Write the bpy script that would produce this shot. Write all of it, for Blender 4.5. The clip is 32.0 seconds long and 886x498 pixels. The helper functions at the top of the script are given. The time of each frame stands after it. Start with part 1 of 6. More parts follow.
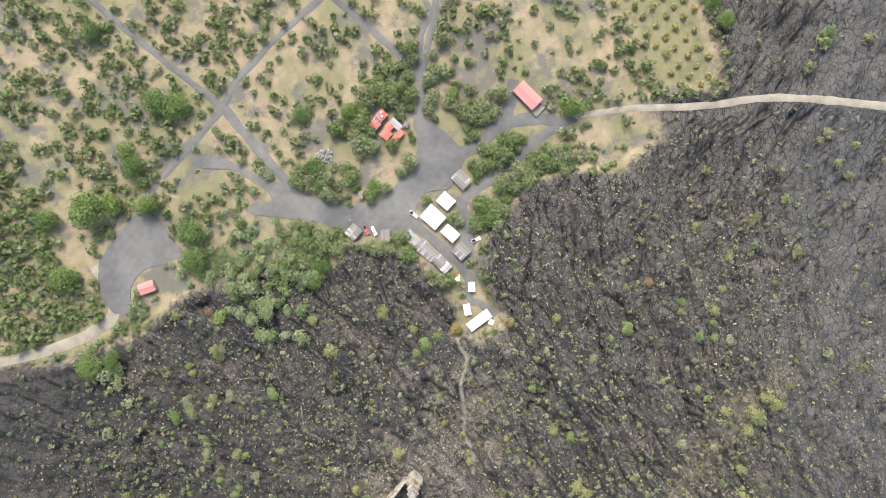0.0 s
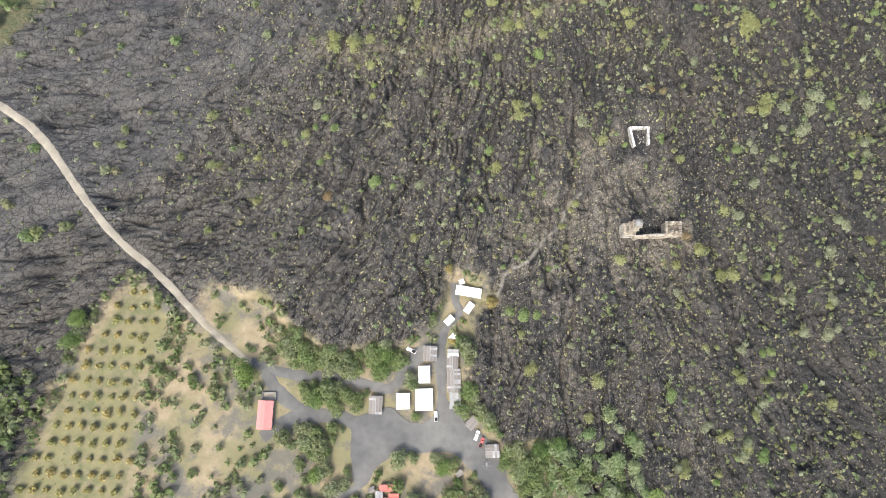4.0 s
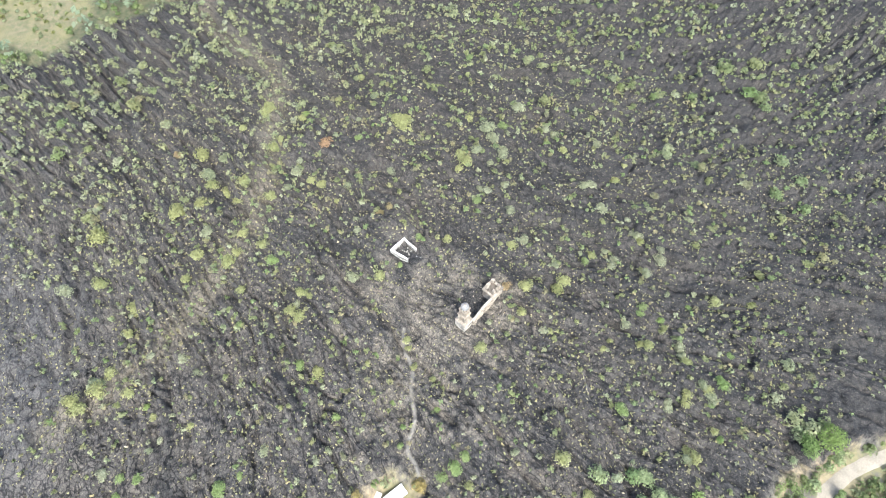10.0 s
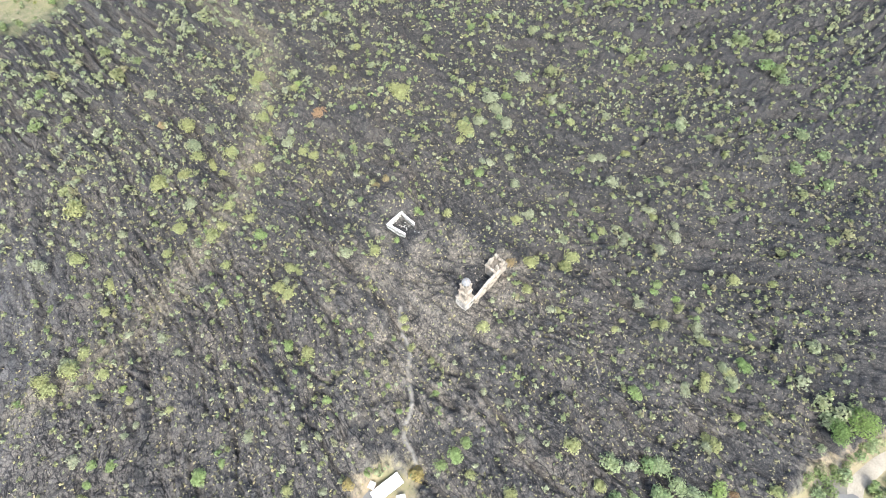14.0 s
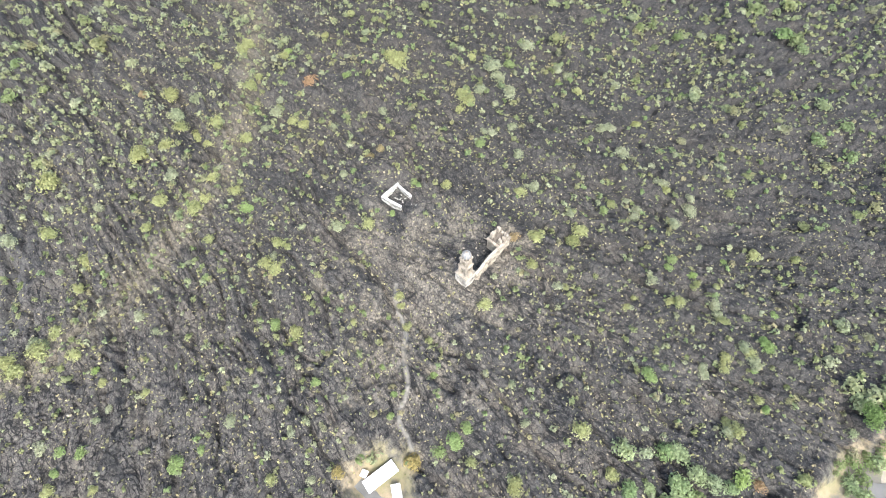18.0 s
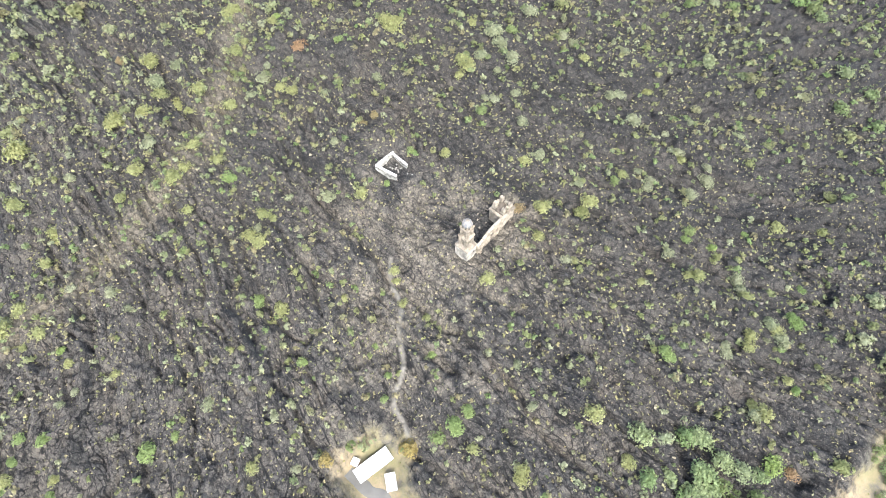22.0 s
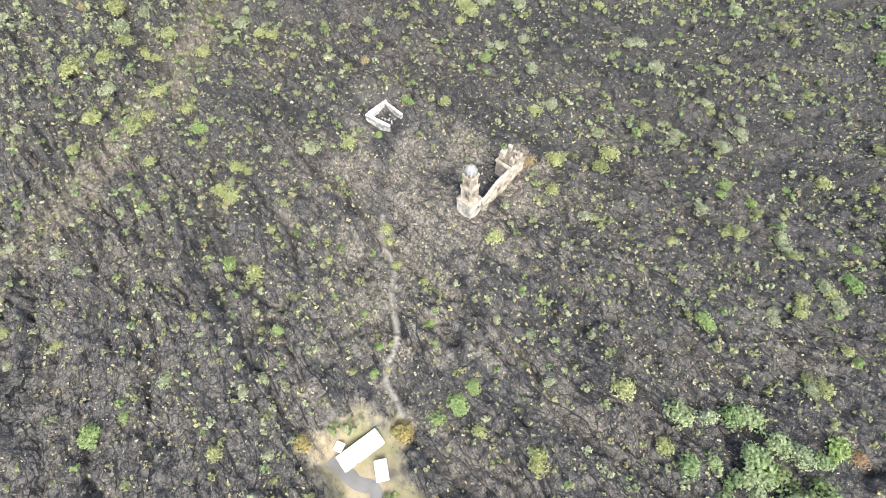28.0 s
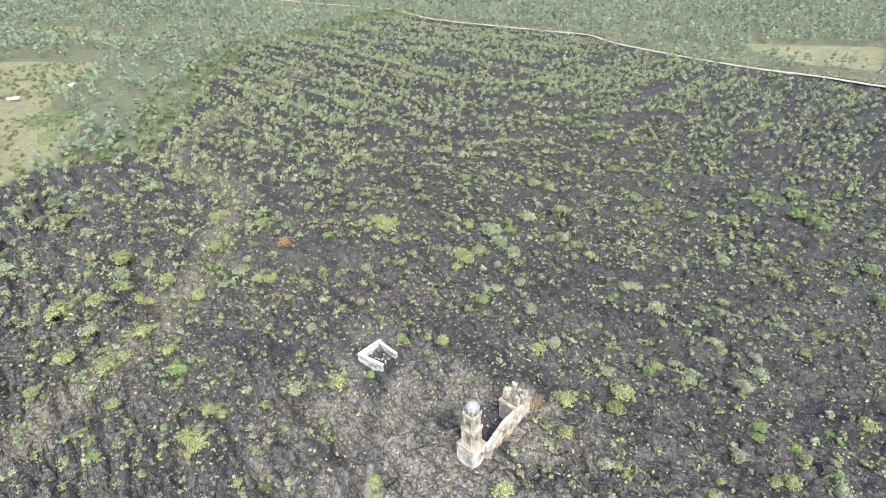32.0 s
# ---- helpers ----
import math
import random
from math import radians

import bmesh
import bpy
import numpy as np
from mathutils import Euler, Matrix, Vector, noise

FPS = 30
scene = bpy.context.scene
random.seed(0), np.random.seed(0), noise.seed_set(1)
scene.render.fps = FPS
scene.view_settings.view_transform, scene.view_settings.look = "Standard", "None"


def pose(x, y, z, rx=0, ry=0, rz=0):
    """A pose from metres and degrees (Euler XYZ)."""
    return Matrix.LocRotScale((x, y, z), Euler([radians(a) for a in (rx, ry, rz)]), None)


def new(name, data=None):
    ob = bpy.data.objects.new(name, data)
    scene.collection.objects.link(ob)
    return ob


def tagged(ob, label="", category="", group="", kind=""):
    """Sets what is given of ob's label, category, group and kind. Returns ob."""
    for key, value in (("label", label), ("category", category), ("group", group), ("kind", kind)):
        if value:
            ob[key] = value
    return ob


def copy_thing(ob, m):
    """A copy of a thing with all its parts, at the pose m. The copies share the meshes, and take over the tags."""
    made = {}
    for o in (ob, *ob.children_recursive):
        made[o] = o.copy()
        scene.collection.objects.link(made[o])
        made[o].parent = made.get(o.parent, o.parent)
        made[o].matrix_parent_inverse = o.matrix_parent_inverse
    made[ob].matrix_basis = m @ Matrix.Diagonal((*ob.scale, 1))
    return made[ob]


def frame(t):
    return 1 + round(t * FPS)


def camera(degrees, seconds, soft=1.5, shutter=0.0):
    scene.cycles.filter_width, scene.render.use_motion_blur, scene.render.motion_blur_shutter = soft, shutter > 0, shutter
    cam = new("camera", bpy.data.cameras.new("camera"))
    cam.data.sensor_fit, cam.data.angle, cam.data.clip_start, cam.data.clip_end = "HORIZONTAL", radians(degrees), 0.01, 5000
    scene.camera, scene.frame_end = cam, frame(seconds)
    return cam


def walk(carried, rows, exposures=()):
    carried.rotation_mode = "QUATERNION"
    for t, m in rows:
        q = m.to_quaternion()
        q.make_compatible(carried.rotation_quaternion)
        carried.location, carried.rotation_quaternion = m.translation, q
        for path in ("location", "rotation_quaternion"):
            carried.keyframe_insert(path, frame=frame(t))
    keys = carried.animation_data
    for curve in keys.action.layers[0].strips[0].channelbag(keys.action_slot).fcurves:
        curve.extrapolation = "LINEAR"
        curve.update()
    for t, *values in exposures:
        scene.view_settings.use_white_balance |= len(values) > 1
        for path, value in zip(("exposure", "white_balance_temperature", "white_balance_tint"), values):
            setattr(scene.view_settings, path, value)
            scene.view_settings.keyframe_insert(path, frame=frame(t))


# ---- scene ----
cam = camera(75.11, 32.0, soft=0.5)
# seconds, eye x y z, pitch, yaw, roll
PATH = [
    (0, -98.80, -72.00, 308.28, -90.587, 133.156, -0.003),
    (0.5, -99.31, -71.62, 307.98, -90.516, 121.445, -0.007),
    (1, -99.72, -71.05, 307.76, -90.448, 104.418, 0.005),
    (1.5, -100.05, -69.77, 307.79, -90.408, 83.514, -0.009),
    (2, -100.15, -68.29, 308.06, -90.517, 64.379, 0.000),
    (2.5, -99.92, -66.19, 308.12, -90.668, 41.946, -0.000),
    (3, -99.08, -63.43, 307.56, -90.604, 19.800, 0.032),
    (3.5, -96.72, -60.38, 306.84, -86.918, 1.288, 0.121),
    (4, -95.46, -58.34, 306.72, -80.379, 0.000, -0.078),
    (4.5, -94.81, -58.00, 306.44, -73.326, -0.166, -0.093),
    (6.5, -92.29, -63.98, 301.73, -56.841, 0.126, -0.060),
    (7, -90.81, -65.33, 299.88, -56.601, -14.052, -0.025),
    (7.5, -89.18, -66.11, 297.22, -56.389, -34.205, 0.018),
    (8, -88.58, -66.54, 294.85, -56.350, -47.214, 0.020),
    (8.5, -88.59, -66.88, 292.56, -56.337, -47.272, -0.031),
    (9, -88.93, -67.21, 289.89, -56.284, -47.246, -0.001),
    (9.5, -89.46, -67.59, 286.78, -59.322, -47.339, 0.117),
    (10, -89.69, -68.02, 283.53, -60.205, -47.337, 0.086),
    (10.5, -89.85, -68.44, 280.43, -60.155, -47.215, 0.017),
    (11, -89.94, -68.69, 277.27, -60.122, -47.245, -0.008),
    (11.5, -90.17, -68.92, 274.19, -60.109, -47.260, 0.046),
    (12, -90.35, -69.19, 271.07, -60.061, -47.228, 0.123),
    (12.5, -90.68, -69.48, 268.05, -60.009, -47.206, 0.077),
    (13, -91.04, -69.60, 264.91, -60.017, -47.236, 0.117),
    (13.5, -91.13, -69.76, 261.85, -59.986, -47.240, 0.086),
    (14, -91.05, -69.86, 258.76, -59.988, -47.215, 0.126),
    (14.5, -91.03, -70.04, 255.82, -59.965, -47.208, 0.089),
    (16.5, -91.11, -70.97, 244.13, -59.991, -47.067, -0.087),
    (17, -91.12, -71.18, 241.19, -59.978, -47.021, -0.088),
    (17.5, -91.08, -71.37, 238.31, -59.972, -46.996, -0.168),
    (18, -91.07, -71.54, 235.47, -59.965, -46.968, -0.146),
    (18.5, -91.16, -71.69, 232.63, -59.960, -46.997, -0.162),
    (19, -91.11, -71.77, 229.55, -59.949, -47.017, -0.093),
    (19.5, -91.19, -71.80, 226.50, -59.929, -47.004, -0.193),
    (20, -91.36, -71.92, 223.52, -59.891, -47.083, -0.066),
    (20.5, -91.44, -72.13, 220.42, -59.840, -47.064, -0.123),
    (21, -91.62, -72.43, 217.22, -59.769, -47.038, -0.171),
    (21.5, -91.95, -72.61, 213.95, -59.671, -47.057, -0.171),
    (22, -92.56, -72.75, 210.80, -59.535, -47.264, -0.001),
    (22.5, -92.97, -72.79, 207.65, -59.460, -47.407, 0.100),
    (23, -92.97, -72.74, 204.46, -59.455, -47.387, 0.119),
    (23.5, -92.86, -72.68, 201.32, -59.496, -47.340, -0.008),
    (24, -92.91, -72.86, 198.42, -59.465, -47.298, -0.046),
    (24.5, -92.96, -73.03, 195.28, -59.401, -47.312, -0.008),
    (25, -93.13, -73.18, 191.86, -59.310, -47.324, -0.010),
    (25.5, -93.49, -73.39, 188.24, -59.144, -47.369, -0.001),
    (26, -94.06, -73.73, 184.77, -58.959, -47.404, -0.056),
    (26.5, -94.36, -73.90, 181.46, -58.825, -47.486, 0.111),
    (28.5, -94.10, -73.11, 170.45, -57.491, -47.735, 0.209),
    (29, -93.49, -72.64, 167.91, -54.905, -47.886, 0.544),
    (29.5, -92.84, -71.86, 165.89, -52.246, -47.763, -0.020),
    (30, -92.48, -71.38, 163.48, -49.376, -47.815, 0.052),
    (30.5, -92.46, -71.20, 160.71, -46.381, -47.902, 0.191),
    (31, -92.40, -71.17, 157.92, -42.800, -47.922, 0.146),
    (31.5, -92.34, -71.19, 155.29, -38.068, -47.971, 0.088),
    (32, -92.22, -71.26, 152.73, -31.612, -47.974, 0.075),
]
walk(cam, [(t, pose(x, y, z, 90 + pitch, 0, yaw) @ pose(0, 0, 0, 0, 0, roll)) for t, x, y, z, pitch, yaw, roll in PATH],
     [(0, 1.58, 6550, 9), (4.5, 1.62, 6550, 8), (7, 2.06, 6050, 7), (14, 2.17, 6100, 8), (26.5, 2.12, 6300, 8), (30, 2.1, 6250, 8), (32, 2.03, 6050, 7)])

# ---- light ----
world = bpy.data.worlds.new("world")
scene.world = world
world.use_nodes = True
wn, wl = world.node_tree.nodes, world.node_tree.links
sky = wn.new("ShaderNodeTexSky")
sky.sky_type, sky.sun_disc = "NISHITA", False
sky.sun_elevation, sky.sun_rotation = radians(52), radians(210)
sky.air_density, sky.dust_density, sky.ozone_density = 1.0, 4.0, 1.0
wn["Background"].inputs["Strength"].default_value = 0.13
wl.new(sky.outputs["Color"], wn["Background"].inputs["Color"])
sun = new("sun", bpy.data.lights.new("sun", "SUN"))
sun.data.energy, sun.data.angle, sun.data.color = 1.7, radians(26), (1.0, 0.97, 0.91)
sun.matrix_world = pose(0, 0, 400, 38, 0, -30)


# ---- noise on arrays ----
def lattice(ix, iy, seed):
    n = (ix.astype(np.int64) * 374761393 + iy.astype(np.int64) * 668265263 + seed * 974634777) & 0x7FFFFFFF
    n = ((n ^ (n >> 13)) * 1274126177) & 0x7FFFFFFF
    return ((n ^ (n >> 16)) & 0xFFFF) / 65535.0


def vnoise(x, y, seed=0):
    ix, iy = np.floor(x), np.floor(y)
    fx, fy = x - ix, y - iy
    ux, uy = fx * fx * fx * (fx * (fx * 6 - 15) + 10), fy * fy * fy * (fy * (fy * 6 - 15) + 10)
    a, b = lattice(ix, iy, seed), lattice(ix + 1, iy, seed)
    c, d = lattice(ix, iy + 1, seed), lattice(ix + 1, iy + 1, seed)
    return (a + (b - a) * ux) * (1 - uy) + (c + (d - c) * ux) * uy


def fbm(x, y, seed=0, octaves=4, gain=0.5):
    total, amp, norm = 0.0, 1.0, 0.0
    for k in range(octaves):
        total = total + amp * vnoise(x * 1.02 ** k, y, seed + k * 17)
        norm += amp
        amp *= gain
        x, y = x * 2.03 + 13.7, y * 2.03 - 7.3
    return total / norm


def cracks(x, y, seed=0):
    """Distance to the borders between uneven cells, nought on a crack, and a chance value for each cell."""
    ix, iy = np.floor(x), np.floor(y)
    first, second, tall = np.full(np.shape(x), 9.0), np.full(np.shape(x), 9.0), 0.0
    for ox in (-1, 0, 1):
        for oy in (-1, 0, 1):
            cx, cy = ix + ox, iy + oy
            d = np.hypot(cx + lattice(cx, cy, seed) - x, cy + lattice(cx, cy, seed + 5) - y)
            tall = np.where(d < first, lattice(cx, cy, seed + 11), tall) if (ox, oy) != (-1, -1) else lattice(cx, cy, seed + 11)
            second = np.minimum(second, np.maximum(first, d))
            first = np.minimum(first, d)
    return second - first, tall


def seg_distance(x, y, line, closed=False):
    """Distance of arrays of points to a polyline, and whether they lie inside it when it is closed."""
    best, inside = np.full(np.shape(x), 1e9), np.zeros(np.shape(x), bool)
    ends = list(line[1:]) + ([line[0]] if closed else [])
    for (ax, ay), (bx, by) in zip(line, ends):
        dx, dy = bx - ax, by - ay
        t = np.clip(((x - ax) * dx + (y - ay) * dy) / (dx * dx + dy * dy + 1e-9), 0, 1)
        best = np.minimum(best, (x - ax - t * dx) ** 2 + (y - ay - t * dy) ** 2)
        if closed:
            cross = ((ay > y) != (by > y)) & (x < (bx - ax) * (y - ay) / (by - ay + 1e-12) + ax)
            inside ^= cross
    return np.sqrt(best), inside


def region(x, y, polygon):
    """Signed distance to a region: positive inside."""
    d, inside = seg_distance(x, y, polygon, True)
    return np.where(inside, d, -d)


def smooth(line, closed=False, steps=6):
    """A smooth curve through the corner points."""
    pts, out = [Vector(p) for p in line], []
    n = len(pts)
    for i in range(n if closed else n - 1):
        p0, p1 = pts[i - 1] if closed or i else pts[i], pts[i]
        p2 = pts[(i + 1) % n]
        p3 = pts[(i + 2) % n] if closed or i + 2 < n else p2
        for k in range(steps):
            t = k / steps
            out.append(tuple(0.5 * (2 * p1 + (p2 - p0) * t + (2 * p0 - 5 * p1 + 4 * p2 - p3) * t * t + (3 * p1 - p0 - 3 * p2 + p3) * t ** 3)))
    if not closed:
        out.append(tuple(pts[-1]))
    return out


# ---- plan of the land, in metres ----
VILLAGE = -6.0
SETTLED = [(-264, -17), (-236, -42), (-227, -24), (-190, -26), (-173, -47), (-154, -60), (-118, -57), (-103, -46), (-97, -34), (-94, -22), (-82, -18), (-70, -26), (-66, -36), (-78, -44),
           (-82, -74), (-64, -106), (-45, -108), (-22, -134), (2, -146), (18, -155), (46, -157), (70, -168), (100, -185), (125, -208), (220, -270), (420, -420), (300, -700), (-400, -700), (-420, -260),
           (-330, -160), (-316, -120), (-303, -85), (-290, -51)]
WOODS = [(-362, 100), (-338, 132), (-311, 167), (-281, 244), (-241, 299), (-205, 326), (-172, 371), (-110, 372), (-28, 352), (58, 337), (108, 392), (162, 458), (284, 571), (394, 560), (520, 600),
         (545, 540), (572, 440), (592, 350), (606, 290), (588, 235), (580, 170), (580, 100), (590, 30), (600, -60), (640, -300), (2400, -500), (2400, 2400), (-1600, 2400), (-1600, 60)]
FIELDS = [[(61, 714), (131, 637), (122, 575), (85, 560), (58, 530), (34, 492), (44, 470), (60, 455), (28, 417), (2, 374), (-40, 356), (-70, 400), (-60, 470), (-20, 560)],
          [(157, 922), (196, 848), (204, 757), (259, 656), (240, 650), (170, 760), (120, 900)],
          [(690, 150), (793, 14), (655, -7), (640, 60), (660, 120)],
          [(-282, 323), (-275, 379), (-269, 400), (-219, 400), (-206, 352), (-224, 330), (-246, 327), (-257, 313)],
          [(-256, -24), (-244, -46), (-255, -66), (-256, -107), (-257, -140), (-260, -180), (-273, -205), (-325, -205), (-318, -140), (-300, -95), (-287, -60), (-268, -30)],
          [(-340, 310), (-327, 286), (-304, 283), (-296, 262), (-298, 247), (-303, 205), (-316, 200), (-315, 238), (-328, 261)],
          [(-164, 384), (-139, 388), (-133, 364), (-152, 360)]]
FOOTPATH = smooth([(-69, -36), (-64, -27), (-61.5, -19), (-50, -13), (-42, -3), (-33, 5), (-27, 17), (-20, 24)])
SIDE_PATH = smooth([(6, -6), (15, -18), (16, -30), (21, -46), (24, -59), (16, -70), (22, -78), (20, -92), (32, -105), (34, -119), (38, -136), (43, -152)])
TRAMPLED = [(-7, 46), (8, 40), (20, 29), (10, 12), (4, -4), (-10, 2), (-28, 4), (-30, 20), (-18, 30)]
SCRUB_RIDGE = smooth([(-172, 112), (-133, 108), (-97, 111), (-74, 116), (-39, 129), (-4, 154), (34, 192), (48, 213), (52, 250), (54, 300), (84, 335), (168, 387), (251, 436)])


SIDE_TRACK = smooth([(-329, 80), (-310, 59), (-295, 40), (-281, 17), (-264, 7), (-248, 2), (-236, -14)])
NORTH_ROAD = smooth([(-197, -68), (-207, -59.6), (-221.6, -47.5), (-249, -20), (-273.5, 0.8), (-294.6, 24.8), (-320, 57), (-347, 77), (-400, 105), (-480, 150)])
SOUTH_ROAD = smooth([(40, -202), (45, -186), (52, -177), (63, -177), (84, -185), (115, -204), (150, -226), (230, -280)])
FAR_ROAD = smooth([(480, 980), (503, 798), (534, 691), (556, 616), (540, 521), (557, 436), (577, 358), (592, 300), (573, 255), (562, 172), (562, 94), (572, 35), (574, -20), (590, -150)])
ASH_ROADS = [([(-330, -213), (-282, -211), (-253, -208), (-219, -209), (-186, -211), (-155, -211), (-120, -214), (-85, -214), (-71, -210), (-34, -208), (0, -207)], 4.2),
             ([(-155, -211), (-157, -179), (-155, -142), (-137, -127), (-131, -114)], 4.6),
             ([(-228, -205), (-228, -189), (-226, -177), (-207, -176), (-191, -164), (-184, -159), (-159, -144)], 4.6),
             ([(-71, -210), (-68, -188), (-65, -148), (-71, -126)], 6.0),
             ([(-62, -360), (-64, -313), (-66, -271), (-70, -211)], 4.2),
             ([(-136, -102), (-148, -95), (-168, -94), (-179, -97), (-190, -105)], 7.5),
             ([(-198, -66), (-190, -69), (-175, -73), (-155, -74), (-139, -77), (-124, -80), (-114, -69), (-105, -62)], 6.0),
             ([(-190, -70), (-184, -80), (-172, -90), (-160, -95)], 8.0),
             ([(-96, -88), (-97.5, -68), (-94.5, -50), (-86.5, -40), (-88.5, -34), (-89.5, -24)], 4.6),
             ([(-155, -142), (-170, -156), (-184, -163), (-192, -174), (-205, -182)], 4.0),
             ([(-241, -152), (-234, -155), (-226, -158), (-212, -148), (-204, -156)], 4.6)]
PLAZA = [(-143, -114), (-143, -97), (-136, -93), (-123, -90), (-113, -97), (-100, -93), (-98, -62), (-108, -62), (-112, -66), (-112, -60), (-95, -58), (-94, -84), (-87, -91), (-78, -101), (-72, -107), (-64, -120), (-64, -131), (-81, -121), (-91, -113),
         (-109, -113), (-119, -114), (-129, -119), (-136, -128), (-142, -126)]
CAR_PARK = [(31, -203), (5, -205), (-2, -200), (2, -173), (11, -174), (24, -181), (36, -179), (45, -171), (52, -179), (44, -196)]
WEST_LOT = [(-40, -203), (-51, -190), (-58, -166), (-66, -151), (-70, -137), (-80, -120), (-72, -116), (-53, -139), (-38, -162), (-53, -157), (-50, -181), (-38, -197)]


def flow_height(x, y):
    """The lava's broad shape: a low swelling north of the ruin that falls away to the east."""
    return -3 + 14 * np.exp(-((x - 50) / 155) ** 2 - ((y - 135) / 130) ** 2) - 9 * np.exp(-((x - 300) / 120) ** 2 - ((y + 60) / 120) ** 2)


def flow_lines(x, y):
    """Coordinates across and along the old flow, which fans out to either side of the ruin."""
    k = 0.0035
    u, v = np.clip(k * x, -1.45, 1.45), np.exp(np.clip(k * y, -0.9, 0.9))
    return v * np.sin(u) / k + 0.2 * (k * x - u) / k, v * np.cos(u) / k


def ash_cover(x, y):
    """Where wind-blown ash has smoothed the lava, in the north-west."""
    d = -0.62 * (x + 200) + 0.78 * (y - 70) + 26 * (fbm(x / 30, y / 30, 83, 3) - 0.5)
    return np.clip((d + 8) / 34, 0, 1) * np.clip((-105 - x) / 50, 0, 1)


def plan(x, y):
    """The land's masks: settled ground, woods, paths and the height."""
    wob = 9 * (fbm(x / 22, y / 22, 5, 3) - 0.5)
    settled = region(x, y, SETTLED) + wob
    woods = region(x, y, WOODS) + 1.6 * wob
    field = np.full(np.shape(x), -1e3)
    for f in FIELDS:
        field = np.maximum(field, region(x, y, f))
    path = 1.1 - np.minimum(seg_distance(x, y, SIDE_TRACK)[0] * 0.9 + 0.3, np.minimum(seg_distance(x, y, FOOTPATH)[0] * 0.85, seg_distance(x, y, SIDE_PATH)[0] * 1.5 + 0.42))
    tramp = region(x, y, TRAMPLED)
    ridge = 9 - seg_distance(x, y, SCRUB_RIDGE)[0]
    trodden = np.minimum(seg_distance(x, y, FOOTPATH)[0], np.maximum(-tramp, 0))
    trodden = np.minimum(trodden, np.hypot(np.maximum(np.abs(x - 15) - 14, 0), y + 6))
    tread = 34 * (fbm(x / 9, y / 9, 41, 4) - 0.5) + (13 - trodden) / 3.2
    calm = np.clip((np.maximum(settled, woods) + 3) / 9, 0, 1)
    wx, wy = x + 16 * (fbm(x / 38, y / 38, 31, 3) - 0.5), y + 16 * (fbm(x / 38, y / 38, 47, 3) - 0.5)
    across, along = flow_lines(wx, wy)
    loose = 1 - 0.6 * ash_cover(x, y)
    # long gullies and welts along the old flow, then slabs, blocks and clinker
    swell = fbm(across / 40, along / 120, 3, 3) - 0.5
    gully = np.exp(-((fbm(across / 17, along / 70, 63, 3) - 0.5) / 0.028) ** 2)
    seam = np.exp(-((fbm(across / 7, along / 24, 64, 3) - 0.5) / 0.05) ** 2)
    welt = 1 - np.abs(np.clip((fbm(across / 12, along / 40, 65, 3) - 0.5) * 3.6, -1, 1))
    bank = 1 - np.abs(np.clip((fbm(across / 26, along / 105, 67, 2) - 0.5) * 4.2, -1, 1))
    mound = fbm(wx / 17, wy / 15, 66, 3) - 0.5
    slab, slab_h = cracks(across / 7.5 + 0.5 * fbm(x / 4, y / 4, 4, 2), along / 19, 6)
    blocks, block_h = cracks(wx / 3.6 + 0.6 * fbm(x / 2.5, y / 2.5, 25, 2), wy / 3.3, 29)
    clinker, clinker_h = cracks(wx / 1.75 + 0.5 * fbm(x / 1.6, y / 1.6, 15, 2), wy / 1.6, 19)
    rough = fbm(x / 1.2, y / 1.2, 77, 2) - 0.5
    lava = flow_height(x, y) - 3.4 + 8.0 * swell + 5.0 * mound + 4.4 * bank
    lava = lava - 3.4 * gully + loose * (1.8 * welt - 1.8 * seam + 0.8 * (1 - np.exp(-8 * slab)) + 0.8 * slab_h + 0.8 * (1 - np.exp(-8 * blocks)) + 1.1 * block_h + 0.5 * (1 - np.exp(-7 * clinker)) + 0.8 * clinker_h + 0.8 * rough)
    lava = lava + 1.2 * np.clip(ridge / 6, 0, 1)
    hollow = np.exp(-((x - 14) / 20.0) ** 2 - ((y - 28) / 17.0) ** 2)
    lava = lava * (1 - 0.45 * hollow) - 1.2 * hollow
    near = np.exp(-((x - 14) / 24.0) ** 2 - ((y - 3) / 11.0) ** 2)
    lava = lava * (1 - 0.7 * near)
    apse = np.exp(-((x - 11.5) / 13.0) ** 2 - ((y - 55) / 11.0) ** 2)
    lava = lava * (1 - 0.85 * apse) + 2.8 * apse
    lava = lava * (1 - 0.5 * np.clip((path - 0.25) / 0.6, 0, 1))
    low = VILLAGE + 0.5 * (fbm(x / 30, y / 30, 22, 3) - 0.5)
    wood = -3.0 + 5 * (fbm(x / 120, y / 120, 23, 3) - 0.5)
    calm_h = np.where(settled > woods, low, wood)
    z = lava * (1 - calm) + calm_h * calm
    bed = np.clip((8 - seg_distance(x, y, NORTH_ROAD)[0]) / 4.5, 0, 1)
    z = z * (1 - bed) + bed * (VILLAGE + 5 * np.clip((-x - 205) / 70, 0, 1) + 0.2 * rough)
    bed = np.clip((14 - seg_distance(x, y, FAR_ROAD)[0]) / 7.0, 0, 1)
    z = z * (1 - bed) + bed * 2.5
    bed = np.clip((9 - seg_distance(x, y, SOUTH_ROAD)[0]) / 4.5, 0, 1)
    z = z * (1 - bed) + bed * (VILLAGE + 0.1)
    return z, settled, woods, field, path, ridge, tread


def ground_z(x, y):
    return float(plan(np.array([float(x)]), np.array([float(y)]))[0][0])


